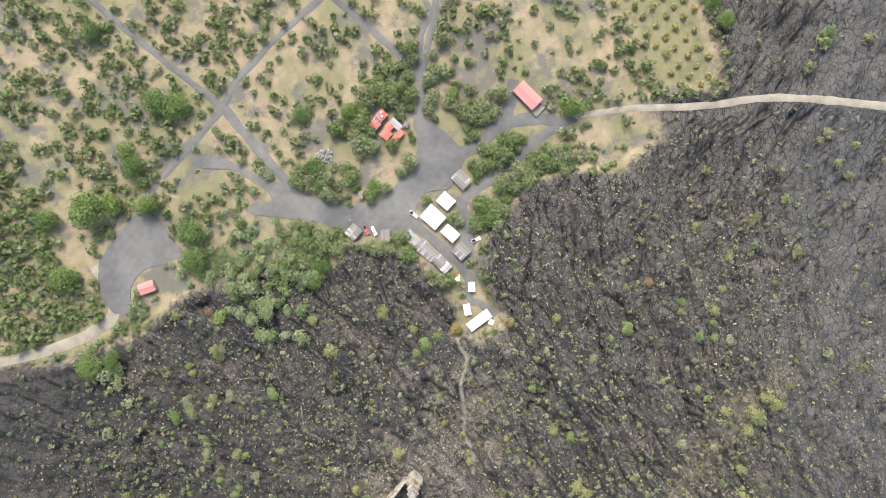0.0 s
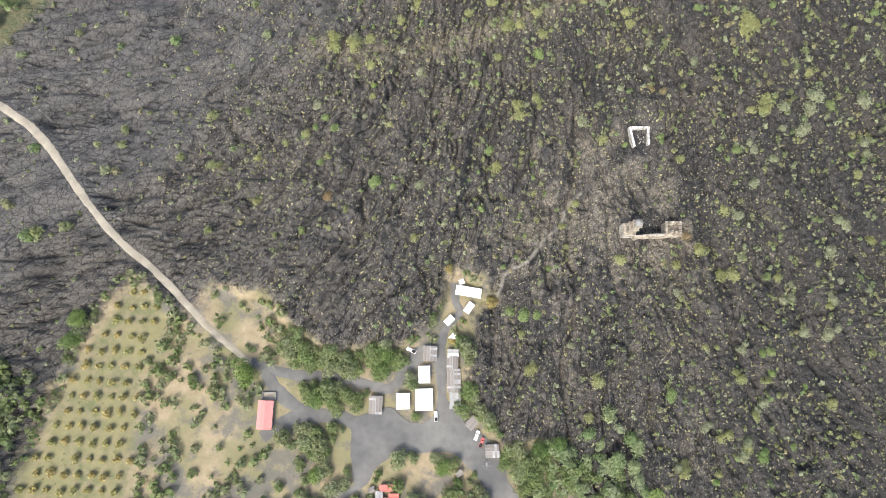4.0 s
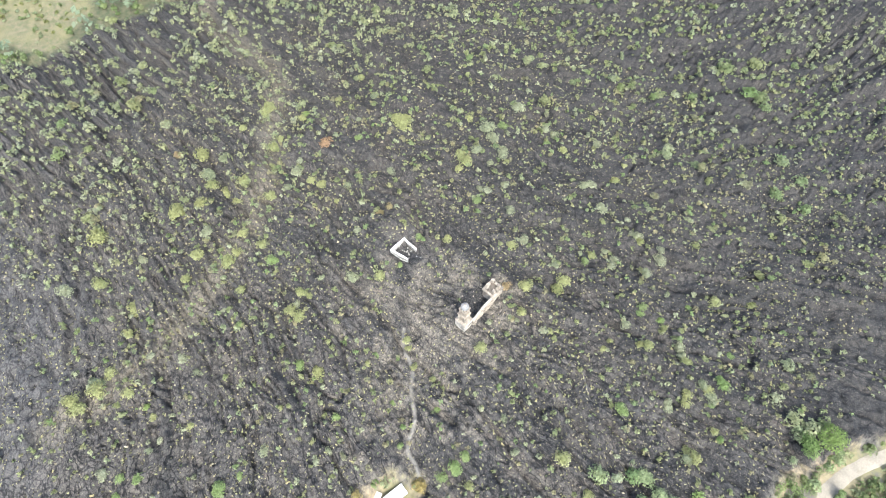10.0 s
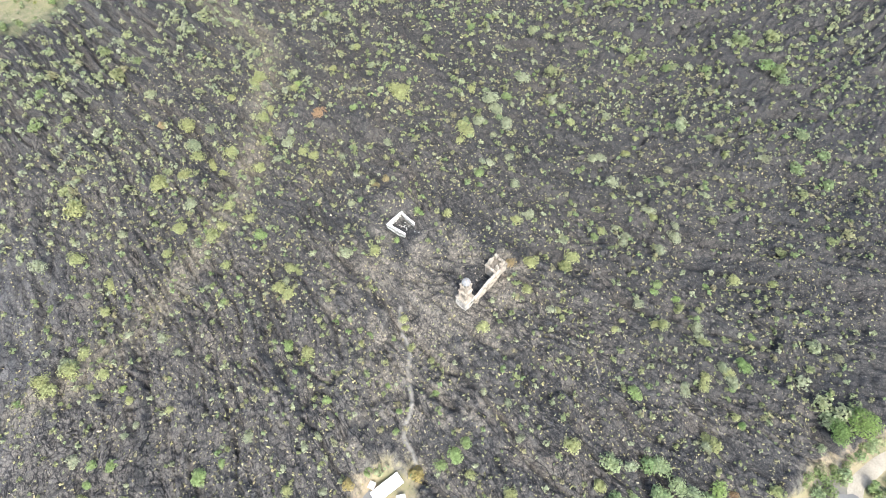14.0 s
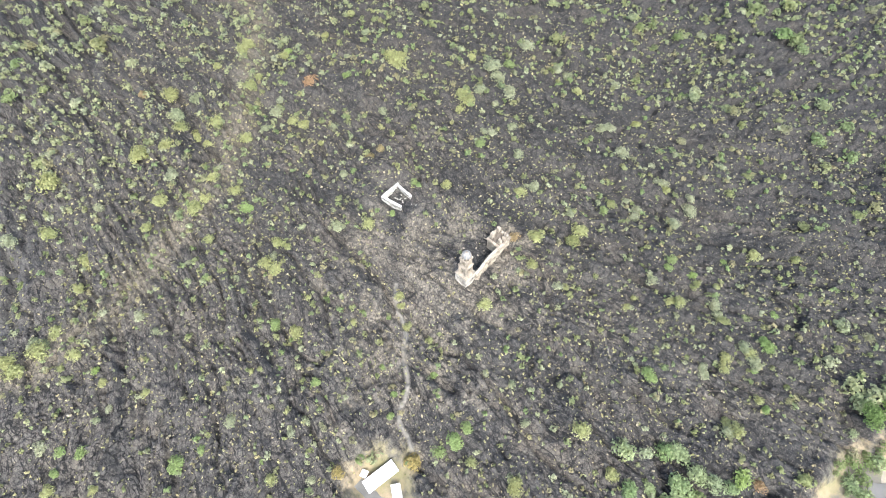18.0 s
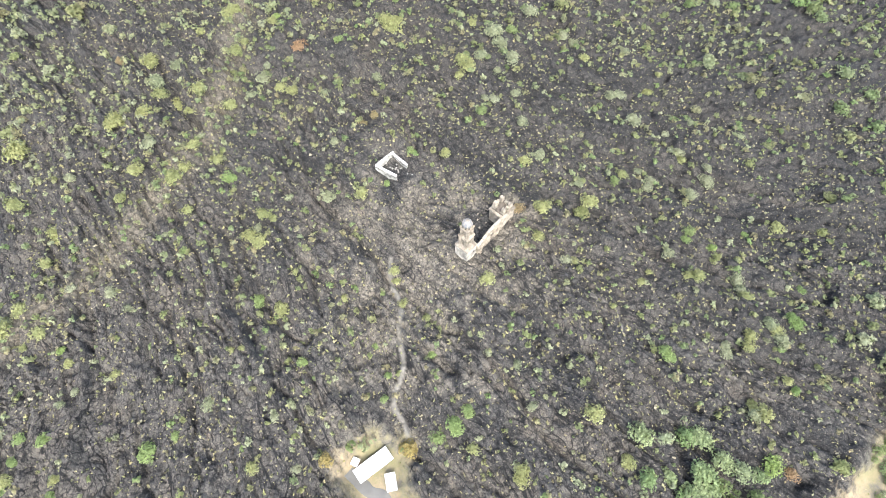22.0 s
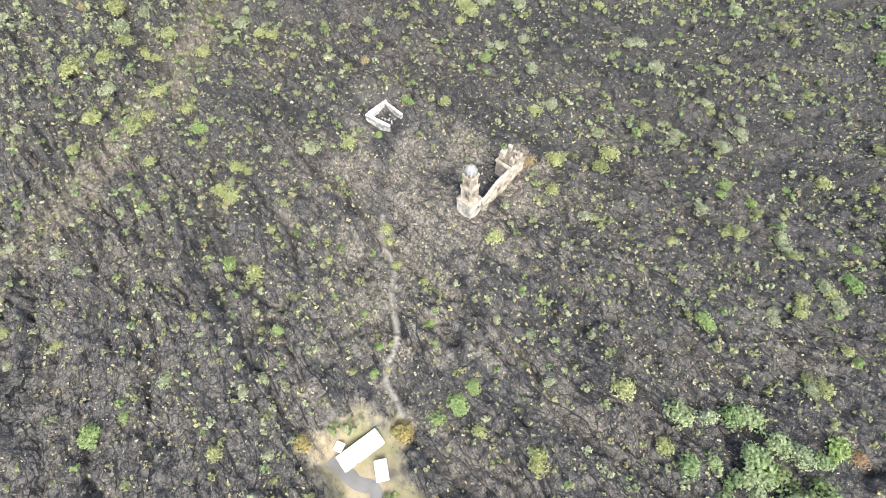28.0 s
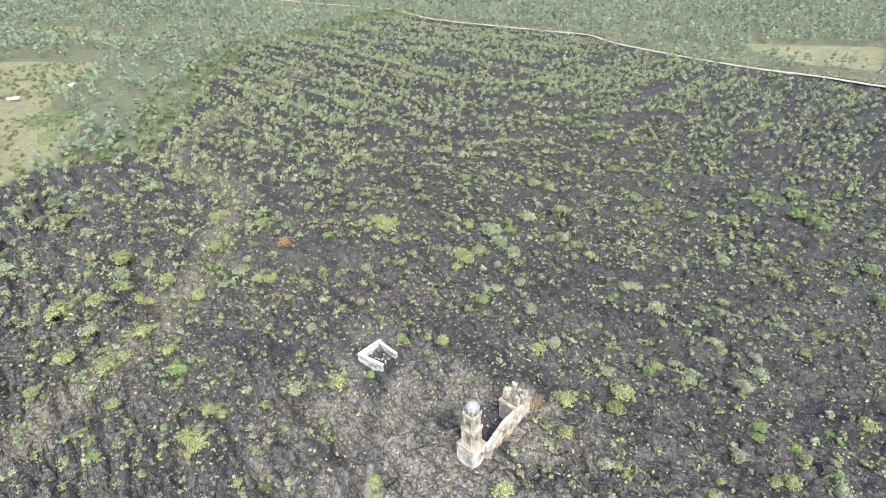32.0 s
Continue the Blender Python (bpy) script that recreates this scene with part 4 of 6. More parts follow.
def canopy(cx, cy, w, d, turn, eave, rise, hip0, hip1, label):
    """A white sheet canopy on steel poles; its ridge runs along local y, with hips of the given run at its ends."""
    c = thing("market_canopy", pose(cx, cy, VILLAGE + 0.3, 0, 0, turn), label, "canopy", "white canopies")
    for sx in (-1, 1):
        for k in range(3):
            leg = part("pole", tube(0.05, 0.05, eave + 0.3, sx * (w / 2 - 0.15), (k - 1) * (d / 2 - 0.15), -0.3, 8), STEEL, c)
            part("foot_plate", box(0.3, 0.3, 0.03, sx * (w / 2 - 0.15), (k - 1) * (d / 2 - 0.15), 0.04, 0.005), STEEL, leg)
    z0, z1 = eave, eave + rise
    A, B, C, D = (-w / 2, -d / 2, z0), (w / 2, -d / 2, z0), (w / 2, d / 2, z0), (-w / 2, d / 2, z0)
    R0, R1 = (0, -d / 2 + hip0, z1), (0, d / 2 - hip1, z1)
    for nm, pts in (("canopy_sheet", (A, R0, R1, D)), ("canopy_sheet", (C, R1, R0, B)), ("canopy_end", (B, R0, A)), ("canopy_end", (D, R1, C))):
        if Vector(pts[0]) == Vector(pts[1]):
            continue
        bm = bmesh.new()
        f = bm.faces.new([bm.verts.new(p) for p in pts])
        bmesh.ops.subdivide_edges(bm, edges=bm.edges[:], cuts=5, use_grid_fill=True)
        cen = sum((v.co for v in bm.verts), Vector()) / len(bm.verts)
        for v in bm.verts:
            edge = min((Vector(p) - v.co).length for p in pts)
            v.co.z -= 0.10 * min(1, edge / 2.5) + 0.03 * noise.noise(v.co * 1.3)
        bmesh.ops.solidify(bm, geom=bm.faces[:], thickness=0.03)
        bmesh.ops.recalc_face_normals(bm, faces=bm.faces[:])
        part(nm, bm, WHITE, c, shade=False)
    for ww, dd, x, y in ((w, 0.03, 0, -d / 2), (w, 0.03, 0, d / 2), (0.03, d, -w / 2, 0), (0.03, d, w / 2, 0)):
        part("valance", box(ww, dd, 0.28, x, y, z0 - 0.28, 0.004), WHITE, c)
    return c


def car(cx, cy, heading, paint, label, pickup=True, length=5.2):
    """A parked vehicle; its nose points along local y."""
    c = thing("pickup_truck" if pickup else "van", pose(cx, cy, VILLAGE + 0.37, 0, 0, heading), label, "car", "parked vehicles")
    L, W = length, 1.85
    part("body", box(W, L, 0.55, 0, 0, 0.42, 0.12), paint, c)
    part("bonnet", box(W * 0.94, L * 0.24, 0.22, 0, L * 0.36, 0.92, 0.08), paint, c)
    cab_y, cab_l = (L * 0.08, L * 0.34) if pickup else (-L * 0.12, L * 0.68)
    bm = box(W * 0.96, cab_l, 0.72, 0, cab_y, 0.95, 0.0)
    for v in bm.verts:
        if v.co.z > 1.4:
            v.co.x *= 0.86
            v.co.y = cab_y + (v.co.y - cab_y) * 0.74
    bmesh.ops.bevel(bm, geom=bm.edges[:], offset=0.06, segments=2, affect="EDGES")
    cab = part("cab", bm, paint, c)
    part("windscreen", box(W * 0.8, 0.04, 0.6, 0, 0, -0.3, 0.01), GLASS, cab, at=pose(0, cab_y + cab_l * 0.455, 1.32, 33, 0, 0))
    part("rear_window", box(W * 0.75, 0.04, 0.5, 0, 0, -0.25, 0.01), GLASS, cab, at=pose(0, cab_y - cab_l * 0.455, 1.32, -28, 0, 0))
    for s in (-1, 1):
        part("side_window", box(0.04, cab_l * 0.62, 0.42, 0, 0, -0.2, 0.01), GLASS, cab, at=pose(s * W * 0.452, cab_y, 1.33, 0, s * -12, 0))
        part("headlight", box(0.36, 0.08, 0.18, s * 0.62, L / 2, 0.72, 0.03), LAMP, c)
        part("tail_light", box(0.16, 0.08, 0.3, s * 0.8, -L / 2, 0.62, 0.02), TAIL, c)
        part("mirror", box(0.18, 0.1, 0.16, s * 1.02, cab_y + cab_l * 0.36, 1.12, 0.03), DARK, c)
        for e in (-1, 1):
            wh = part("wheel", tube(0.36, 0.36, 0.24, 0, 0, -0.12, 16, ((0.05, 0.38), (0.95, 0.38))), RUBBER, c, at=pose(s * 0.82, e * L * 0.31, 0.36, 0, 90, 0))
            part("rim", tube(0.21, 0.19, 0.26, 0, 0, -0.13, 12), STEEL, wh)
    if pickup:
        bed_l = L * 0.38
        y0 = -L / 2 + bed_l / 2 + 0.03
        for s in (-1, 1):
            part("bed_side", box(0.1, bed_l, 0.4, s * (W / 2 - 0.06), y0, 0.9, 0.02), paint, c)
        part("tailgate", box(W - 0.1, 0.09, 0.4, 0, -L / 2 + 0.06, 0.9, 0.02), paint, c)
        part("bed_floor", box(W - 0.2, bed_l, 0.06, 0, y0, 0.95, 0.005), DARK, c)
    part("bumper", box(W, 0.14, 0.22, 0, L / 2 + 0.04, 0.42, 0.04), STEEL, c)
    part("bumper", box(W, 0.14, 0.2, 0, -L / 2 - 0.04, 0.42, 0.04), STEEL, c)
    return c


canopy(-105.4, -85.6, 9.2, 11.2, 1, 2.6, 1.7, 0.6, 3.4, "large white hipped sheet canopy on steel poles over the square")
canopy(-116.5, -86.4, 7.0, 8.2, 1, 2.4, 0.9, 0.4, 1.6, "white low-pitched sheet canopy beside the larger canopy")
canopy(-105.4, -72.8, 9.0, 6.2, 91, 2.4, 1.3, 2.6, 2.6, "small white hipped canopy opposite the stalls")
stall("market_stall", -89.4, -86.0, 8.0, 5.6, 90, GREYSHEET, "open stall with a pale grey patched sheet roof", both=False, rise=0.5)
stall("market_stall", -89.8, -76.0, 11.6, 6.6, 91, BROWN, "long open stall with a weathered brown board roof", planks=11)
stall("market_stall", -90.6, -66.8, 6.4, 5.6, 90, BROWN, "open stall with a weathered grey-brown board roof", planks=6)
stall("market_stall", -90.4, -61.8, 3.6, 5.6, 90, WHITE, "small stall under a white sheet roof", both=False, rise=0.35, planks=2)
stall("market_stall", -130.7, -88.3, 8.8, 6.4, 88, BROWN, "free-standing stall with a brown board roof and pale ridge", planks=8)
stall("market_stall", -102.3, -61.8, 7.2, 6.6, 88, BROWN, "free-standing stall with a patched brown board roof", planks=7)
stall("market_stall", -70.2, -111.5, 6.6, 6.0, 2, BROWN, "square grey board stall at the edge of the lava", planks=6, rise=0.5)
stall("market_stall", -80.6, -97.2, 6.2, 4.8, 47, BROWN, "low brown board stall beside parked trucks", both=False, rise=0.6, planks=5)
stall("wooden_hut", -87.4, -122.0, 3.0, 2.8, 30, BROWN, "small grey board hut among green shrubs", both=False, rise=0.4, planks=3)
house("white_shed", -81.7, -29.1, 13.2, 4.6, -10, 2.7, 0.5, WHITE, WHITEWASH, "long shed with a bright white sheet roof", "shed", panels=5)
house("white_shed", -81.5, -37.8, 5.4, 3.0, 55, 2.3, 0.3, WHITE, WHITEWASH, "small shed with a bright white sheet roof", "shed", panels=2)
house("white_shed", -92.2, -44.4, 4.6, 3.0, 45, 2.3, 0.25, WHITE, WHITEWASH, "small white-roofed kiosk beside the ash path", "shed", panels=2)
house("white_shed", -90.3, -53.4, 3.2, 2.4, 45, 2.2, 0.2, WHITE, WHITEWASH, "tiny white-roofed kiosk under a tree", "shed", panels=1, opening=False)
house("white_shed", -85.4, -23.6, 2.2, 2.0, 20, 2.0, 0.2, WHITE, WHITEWASH, "tiny white-roofed hut behind the long shed", "shed", panels=1, opening=False)
house("house", -188.2, -93.2, 14.0, 7.4, 88, 2.9, 0.9, PINK, WALLS, "long house with a faded pink sheet roof", panels=6)
house("ticket_hut", 28.5, -172.6, 8.0, 5.4, -28, 2.7, 0.8, PINK, WALLS, "small hut with a salmon sheet roof beside the car park", panels=3)
house("house", -126.5, -143.4, 4.4, 4.2, 0, 2.8, 0.4, RED, WALLS, "small block house with a red sheet roof", panels=2)
house("house", -120.3, -142.8, 4.8, 4.6, 0, 2.7, 0.4, RED, WALLS, "small block house with a bright red sheet roof", panels=2)
house("house", -120.7, -134.7, 4.6, 4.6, 0, 2.7, 0.4, RED, WALLS, "square block house with a bright red sheet roof", panels=2)
house("house", -124.4, -129.4, 2.6, 6.6, 90, 2.5, 0.3, RED, WALLS, "narrow lean-to with a red sheet roof", panels=1, opening=False)
house("house", -124.9, -136.2, 3.0, 3.6, 0, 2.4, 0.3, RED, WALLS, "small porch roofed with red sheets", panels=1, opening=False)
house("greenhouse_porch", -128.2, -134.4, 6.4, 3.0, 90, 2.5, 0.35, GREYSHEET, WALLS, "porch under translucent grey sheets", "porch", panels=4, opening=False)
house("wooden_hut", -132.0, -130.4, 2.4, 2.2, 20, 2.1, 0.4, BROWN, WOOD, "tiny brown wooden hut near the red roofs", "hut", panels=1, opening=False)
house("white_shed", -266.0, -181.5, 7.2, 5.0, 4, 2.6, 0.5, WHITE, WHITEWASH, "white-roofed shed at the orchard corner", "shed", panels=3)
house("white_shed", 27.0, 545.0, 9.0, 6.0, -40, 3.0, 0.7, WHITE, WHITEWASH, "distant white-roofed farm shed in a field", "shed", panels=3, base=-3.2)
house("white_shed", 78.0, 556.0, 5.0, 4.0, 40, 2.6, 0.5, WHITE, WHITEWASH, "distant little white-roofed shed near trees", "shed", panels=2, base=-3.2)
panel = thing("solar_panel", pose(-123.3, -143.1, VILLAGE + 3.05, 4, 0, 0), "dark solar panel lying between two red roofs", "solar panel")
part("frame", box(2.0, 3.6, 0.06, 0, 0, 0, 0.01), STEEL, panel)
for k in range(3):
    part("cell_panel", box(1.86, 1.1, 0.03, 0, -1.17 + 1.17 * k, 0.05, 0.005), SOLAR, panel)
for k, (x, y) in enumerate(((-127.2, -144.3), (-126.2, -142.5))):
    tank = thing("water_tank", pose(x, y, VILLAGE + 3.15), "pale plastic water tank on a red roof", "water tank", "water tanks")
    part("tank_body", tube(0.55, 0.5, 1.0, 0, 0, 0, 14, ((0.1, 0.58), (0.8, 0.58), (0.95, 0.4))), WHITE, tank)
    part("lid", tube(0.24, 0.2, 0.1, 0, 0, 1.0, 12), DARK, tank)
porch = thing("porch_wall", pose(-187.0, -84.0, VILLAGE), "low grey wall round a porch beside the pink roof", "wall")
for w_, d_, x_, y_ in ((7.2, 0.2, 0, 2.0), (0.2, 4.0, -3.5, 0), (0.2, 4.0, 3.5, 0)):
    part("wall_run", box(w_, d_, 1.3, x_, y_, -0.2, 0.03), GREYSHEET, porch)
part("porch_floor", box(7.0, 4.0, 0.42, 0, 0, -0.2, 0.03), DIRT, porch)
car(-99.3, -94.3, 4, CARWHITE, "white pickup truck parked on the ash square")
car(-78.0, -103.9, -22, CARWHITE, "white covered van parked beside board stalls", pickup=False)
car(-75.5, -107.4, -20, CARRED, "faded red pickup truck parked beside board stalls")
car(-112.4, -60.2, 67, CARWHITE, "white pickup truck parked at the lava edge")
rubble = thing("rubble_pile", pose(-88.8, -151.2, VILLAGE), "pile of pale broken rubble beside green shrubs", "rubble")
for k in range(60):
    a, r = rng.random() * 6.28, 4.2 * math.sqrt(rng.random())
    part("rock", box(0.5 + 0.9 * rng.random(), 0.5 + 0.7 * rng.random(), 0.4 + 0.6 * rng.random(), rough=0.12, cuts=2, seed=200 + k), GREYSHEET, rubble, at=pose(r * math.cos(a) * 1.3, r * math.sin(a), 0.1 + 0.5 * (1 - r / 4.2), 30 * rng.random(), 30 * rng.random(), 360 * rng.random()))
# ---- plants ----
def leaf_material(name, colours, joined=False, thin=0.35):
    """Foliage whose colour differs from plant to plant and from clump to clump."""
    m = bpy.data.materials.new(name)
    m.use_nodes = True
    n, l = m.node_tree.nodes, m.node_tree.links
    b = n["Principled BSDF"]
    b.inputs["Roughness"].default_value, b.inputs["Specular IOR Level"].default_value = 0.75, 0.2
    if joined:
        src = n.new("ShaderNodeAttribute")
        src.attribute_name = "tint"
        fac = src.outputs["Fac"]
    else:
        fac = n.new("ShaderNodeObjectInfo").outputs["Random"]
    ramp = n.new("ShaderNodeValToRGB")
    els = ramp.color_ramp.elements
    while len(els) < len(colours):
        els.new(0.5)
    for k, c in enumerate(colours):
        els[k].position = k / (len(colours) - 1)
        els[k].color = (*c, 1)
    l.new(fac, ramp.inputs["Fac"])
    geo, val, hsv = n.new("ShaderNodeNewGeometry"), n.new("ShaderNodeMapRange"), n.new("ShaderNodeHueSaturation")
    val.inputs["To Min"].default_value, val.inputs["To Max"].default_value = 0.72, 1.28
    l.new(geo.outputs["Random Per Island"], val.inputs["Value"])
    l.new(val.outputs["Result"], hsv.inputs["Value"])
    l.new(ramp.outputs["Color"], hsv.inputs["Color"])
    l.new(hsv.outputs["Color"], b.inputs["Base Color"])
    tr = n.new("ShaderNodeBsdfTranslucent")
    l.new(hsv.outputs["Color"], tr.inputs["Color"])
    mx = n.new("ShaderNodeMixShader")
    mx.inputs["Fac"].default_value = thin
    l.new(b.outputs["BSDF"], mx.inputs[1])
    l.new(tr.outputs["BSDF"], mx.inputs[2])
    if thin == 0:
        l.new(mx.outputs["Shader"], n["Material Output"].inputs["Surface"])
        return m
    # leaflets: uneven light and dark within a clump, and gaps between them
    hsv.inputs["Saturation"].default_value = 0.97
    tc, leaflet, speck = n.new("ShaderNodeTexCoord"), n.new("ShaderNodeTexNoise"), n.new("ShaderNodeMapRange")
    leaflet.inputs["Scale"].default_value, leaflet.inputs["Detail"].default_value = (4.2 if joined else 9.0), 3
    l.new(tc.outputs["Object"], leaflet.inputs["Vector"])
    for key, v in (("From Min", 0.38), ("From Max", 0.64), ("To Min", 0.7), ("To Max", 1.32)):
        speck.inputs[key].default_value = v
    l.new(leaflet.outputs["Fac"], speck.inputs["Value"])
    both = n.new("ShaderNodeMath")
    both.operation = "MULTIPLY"
    l.new(speck.outputs["Result"], both.inputs[0])
    l.new(val.outputs["Result"], both.inputs[1])
    l.new(both.outputs[0], hsv.inputs["Value"])
    hole, clear, out = n.new("ShaderNodeMath"), n.new("ShaderNodeBsdfTransparent"), n.new("ShaderNodeMixShader")
    hole.operation = "LESS_THAN"
    hole.inputs[1].default_value = 0.43
    l.new(leaflet.outputs["Fac"], hole.inputs[0])
    l.new(hole.outputs[0], out.inputs["Fac"])
    l.new(mx.outputs["Shader"], out.inputs[1])
    l.new(clear.outputs["BSDF"], out.inputs[2])
    l.new(out.outputs["Shader"], n["Material Output"].inputs["Surface"])
    return m


def crown_quads(count, seed, leaf=0.16, lobes=7, tall=0.85, base=0.25, spread=0.58, up=0.35, loose=0.42):
    """Leaf clumps of a crown of radius one that stands on z = 0: an array of quads."""
    g = np.random.default_rng(seed)
    cen = g.normal(size=(lobes, 3))
    cen /= np.linalg.norm(cen, axis=1)[:, None]
    cen *= (spread * g.random(lobes) ** 0.5)[:, None]
    cen[:, 2] = np.abs(cen[:, 2]) * tall + base + 0.25
    rad = 0.30 + 0.26 * g.random(lobes)
    pick = g.choice(lobes, count, p=rad ** 2 / (rad ** 2).sum())
    d = g.normal(size=(count, 3))
    d[:, 2] = np.abs(d[:, 2]) * 1.1 - 0.3
    d /= np.linalg.norm(d, axis=1)[:, None]
    p = cen[pick] + d * (rad[pick] * (0.72 + 0.36 * g.random(count)))[:, None] * np.array([1, 1, tall])
    nrm = d + loose * g.normal(size=(count, 3)) + np.array([0, 0, up])
    nrm /= np.linalg.norm(nrm, axis=1)[:, None]
    a = np.cross(nrm, g.normal(size=(count, 3)))
    a /= np.linalg.norm(a, axis=1)[:, None]
    b = np.cross(nrm, a)
    s = (leaf * (0.55 + 0.9 * g.random(count)))[:, None]
    return np.stack([p - a * s, p - b * s * 0.85, p + a * s * 0.95, p + b * s * 0.8], 1)


def pine_quads(count, seed, tall=3.6, leaf=0.3):
    """A pine of crown radius one: whorls that narrow to the top, on a bare lower stem."""
    g = np.random.default_rng(seed)
    t = g.random(count) ** 0.8
    lean = g.normal(size=2) * 0.12
    h = tall * (0.36 + 0.64 * t)
    r = (1.0 - t) ** 0.65 * (0.55 + 0.6 * g.random(count)) * (0.8 + 0.35 * np.sin(h * 9))
    a = g.random(count) * 6.283
    p = np.stack([r * np.cos(a) + lean[0] * t, r * np.sin(a) + lean[1] * t, h], 1)
    nrm = np.stack([np.cos(a), np.sin(a), 1.1 + 0 * a], 1) + 0.4 * g.normal(size=(count, 3))
    nrm /= np.linalg.norm(nrm, axis=1)[:, None]
    u = np.cross(nrm, g.normal(size=(count, 3)))
    u /= np.linalg.norm(u, axis=1)[:, None]
    v = np.cross(nrm, u)
    s = (leaf * (0.6 + 0.8 * g.random(count)))[:, None]
    return np.stack([p - u * s, p - v * s * 0.6, p + u * s, p + v * s * 0.6], 1)


def stem_quads(h, r, sides=4):
    a = np.arange(sides + 1) * 2 * math.pi / sides
    lo = np.stack([r * np.cos(a), r * np.sin(a), 0 * a - 0.1], 1)
    hi = np.stack([0.4 * r * np.cos(a), 0.4 * r * np.sin(a), 0 * a + h], 1)
    return np.stack([lo[:-1], lo[1:], hi[1:], hi[:-1]], 1)


def quads_mesh(name, quads, mats, index=None, tint=None):
    me = bpy.data.meshes.new(name)
    n = len(quads)
    me.vertices.add(4 * n)
    me.vertices.foreach_set("co", quads.astype(np.float32).ravel())
    me.loops.add(4 * n)
    me.loops.foreach_set("vertex_index", np.arange(4 * n, dtype=np.int32))
    me.polygons.add(n)
    me.polygons.foreach_set("loop_start", np.arange(0, 4 * n, 4, dtype=np.int32))
    for m in mats:
        me.materials.append(m)
    if index is not None:
        me.polygons.foreach_set("material_index", index.astype(np.int32))
    me.update(calc_edges=True)
    if tint is not None:
        me.attributes.new("tint", "FLOAT", "POINT").data.foreach_set("value", np.repeat(tint, 4).astype(np.float32))
    return me


def scatter(name, label, category, x, y, size, templates, leaf, stems=None, seed=1, squash=(0.8, 1.2)):
    """Many plants as one object: each is a turned, scaled copy of one of the templates."""
    g = np.random.default_rng(seed)
    z = plan(x, y)[0]
    kind = g.integers(0, len(templates), len(x))
    turn, tall, tint = g.random(len(x)) * 6.283, squash[0] + (squash[1] - squash[0]) * g.random(len(x)), g.random(len(x))
    quads, index, tints = [], [], []
    for k, tpl in enumerate(templates):
        who = np.nonzero(kind == k)[0]
        sets = [(tpl, 0)] + ([(stems, 1)] if stems is not None else [])
        for q, mi in sets:
            c, s = np.cos(turn[who])[:, None, None], np.sin(turn[who])[:, None, None]
            w = size[who][:, None, None]
            out = np.empty((len(who), *q.shape))
            out[..., 0] = (q[None, ..., 0] * c - q[None, ..., 1] * s) * w + x[who][:, None, None]
            out[..., 1] = (q[None, ..., 0] * s + q[None, ..., 1] * c) * w + y[who][:, None, None]
            out[..., 2] = q[None, ..., 2] * w * tall[who][:, None, None] + z[who][:, None, None] - 0.08
            quads.append(out.reshape(-1, 4, 3))
            index.append(np.full(len(who) * len(q), mi))
            tints.append(np.repeat(tint[who], len(q)))
    me = quads_mesh(name, np.concatenate(quads), [leaf, BARK], np.concatenate(index), np.concatenate(tints))
    return tagged(new(name, me), label, category, kind="stuff")


def spread(x0, x1, y0, y1, step, seed, keep):
    """Uneven positions over a rectangle, kept where keep(x, y) is likely."""
    g = np.random.default_rng(seed)
    xx, yy = np.meshgrid(np.arange(x0, x1, step), np.arange(y0, y1, step))
    x = (xx + (g.random(xx.shape) - 0.5) * step * 1.7).ravel()
    y = (yy + (g.random(yy.shape) - 0.5) * step * 1.7).ravel()
    ok = g.random(len(x)) < keep(x, y)
    return x[ok], y[ok]


BUILT = [(-105, -85, 7.5), (-116, -86, 6.5), (-105, -73, 7), (-90, -86, 5.5), (-90, -79, 6), (-90, -72, 6), (-90, -65, 5.5), (-131, -88, 6.5), (-102, -62, 6), (-70, -111, 6), (-81, -97, 6), (-87, -122, 3),
         (-86, -28, 5), (-81, -29, 5), (-77, -30, 5), (-81, -38, 4.5), (-92, -44, 4), (-90, -53, 3), (-85, -24, 3), (-188, -98, 6), (-188, -91, 6), (-187, -84, 5), (28, -173, 6), (-124, -143, 6), (-121, -135, 5),
         (-126, -132, 6), (-132, -130, 3), (-266, -182, 6), (-110, -125, 8.5), (-104, -121, 6), (-116, -121, 5), (-89, -151, 6), (-99, -94, 4), (-77, -105, 6), (-112, -60, 4)]


def open_ground(x, y, margin=1.5):
    """True where no road, square, building or wall stands."""
    ok = np.ones(np.shape(x), bool)
    for line, width in ASH_ROADS:
        ok &= seg_distance(x, y, line)[0] > width / 2 + margin
    for line, width in ((NORTH_ROAD, 6.5), (SOUTH_ROAD, 7), (FAR_ROAD, 16)):
        ok &= seg_distance(x, y, line)[0] > width / 2 + margin
    for poly in (PLAZA, CAR_PARK, WEST_LOT):
        ok &= region(x, y, smooth(poly, True, 3)) < -margin
    for bx, by, br in BUILT:
        ok &= np.hypot(x - bx, y - by) > br + margin * 0.5
    ok &= ~((x > -2 - margin) & (x < 31 + margin) & (y > -4 - margin) & (y < 8 + margin))
    ok &= ~((x > 5 - margin) & (x < 19 + margin) & (y > 45 - margin) & (y < 61 + margin))
    return ok


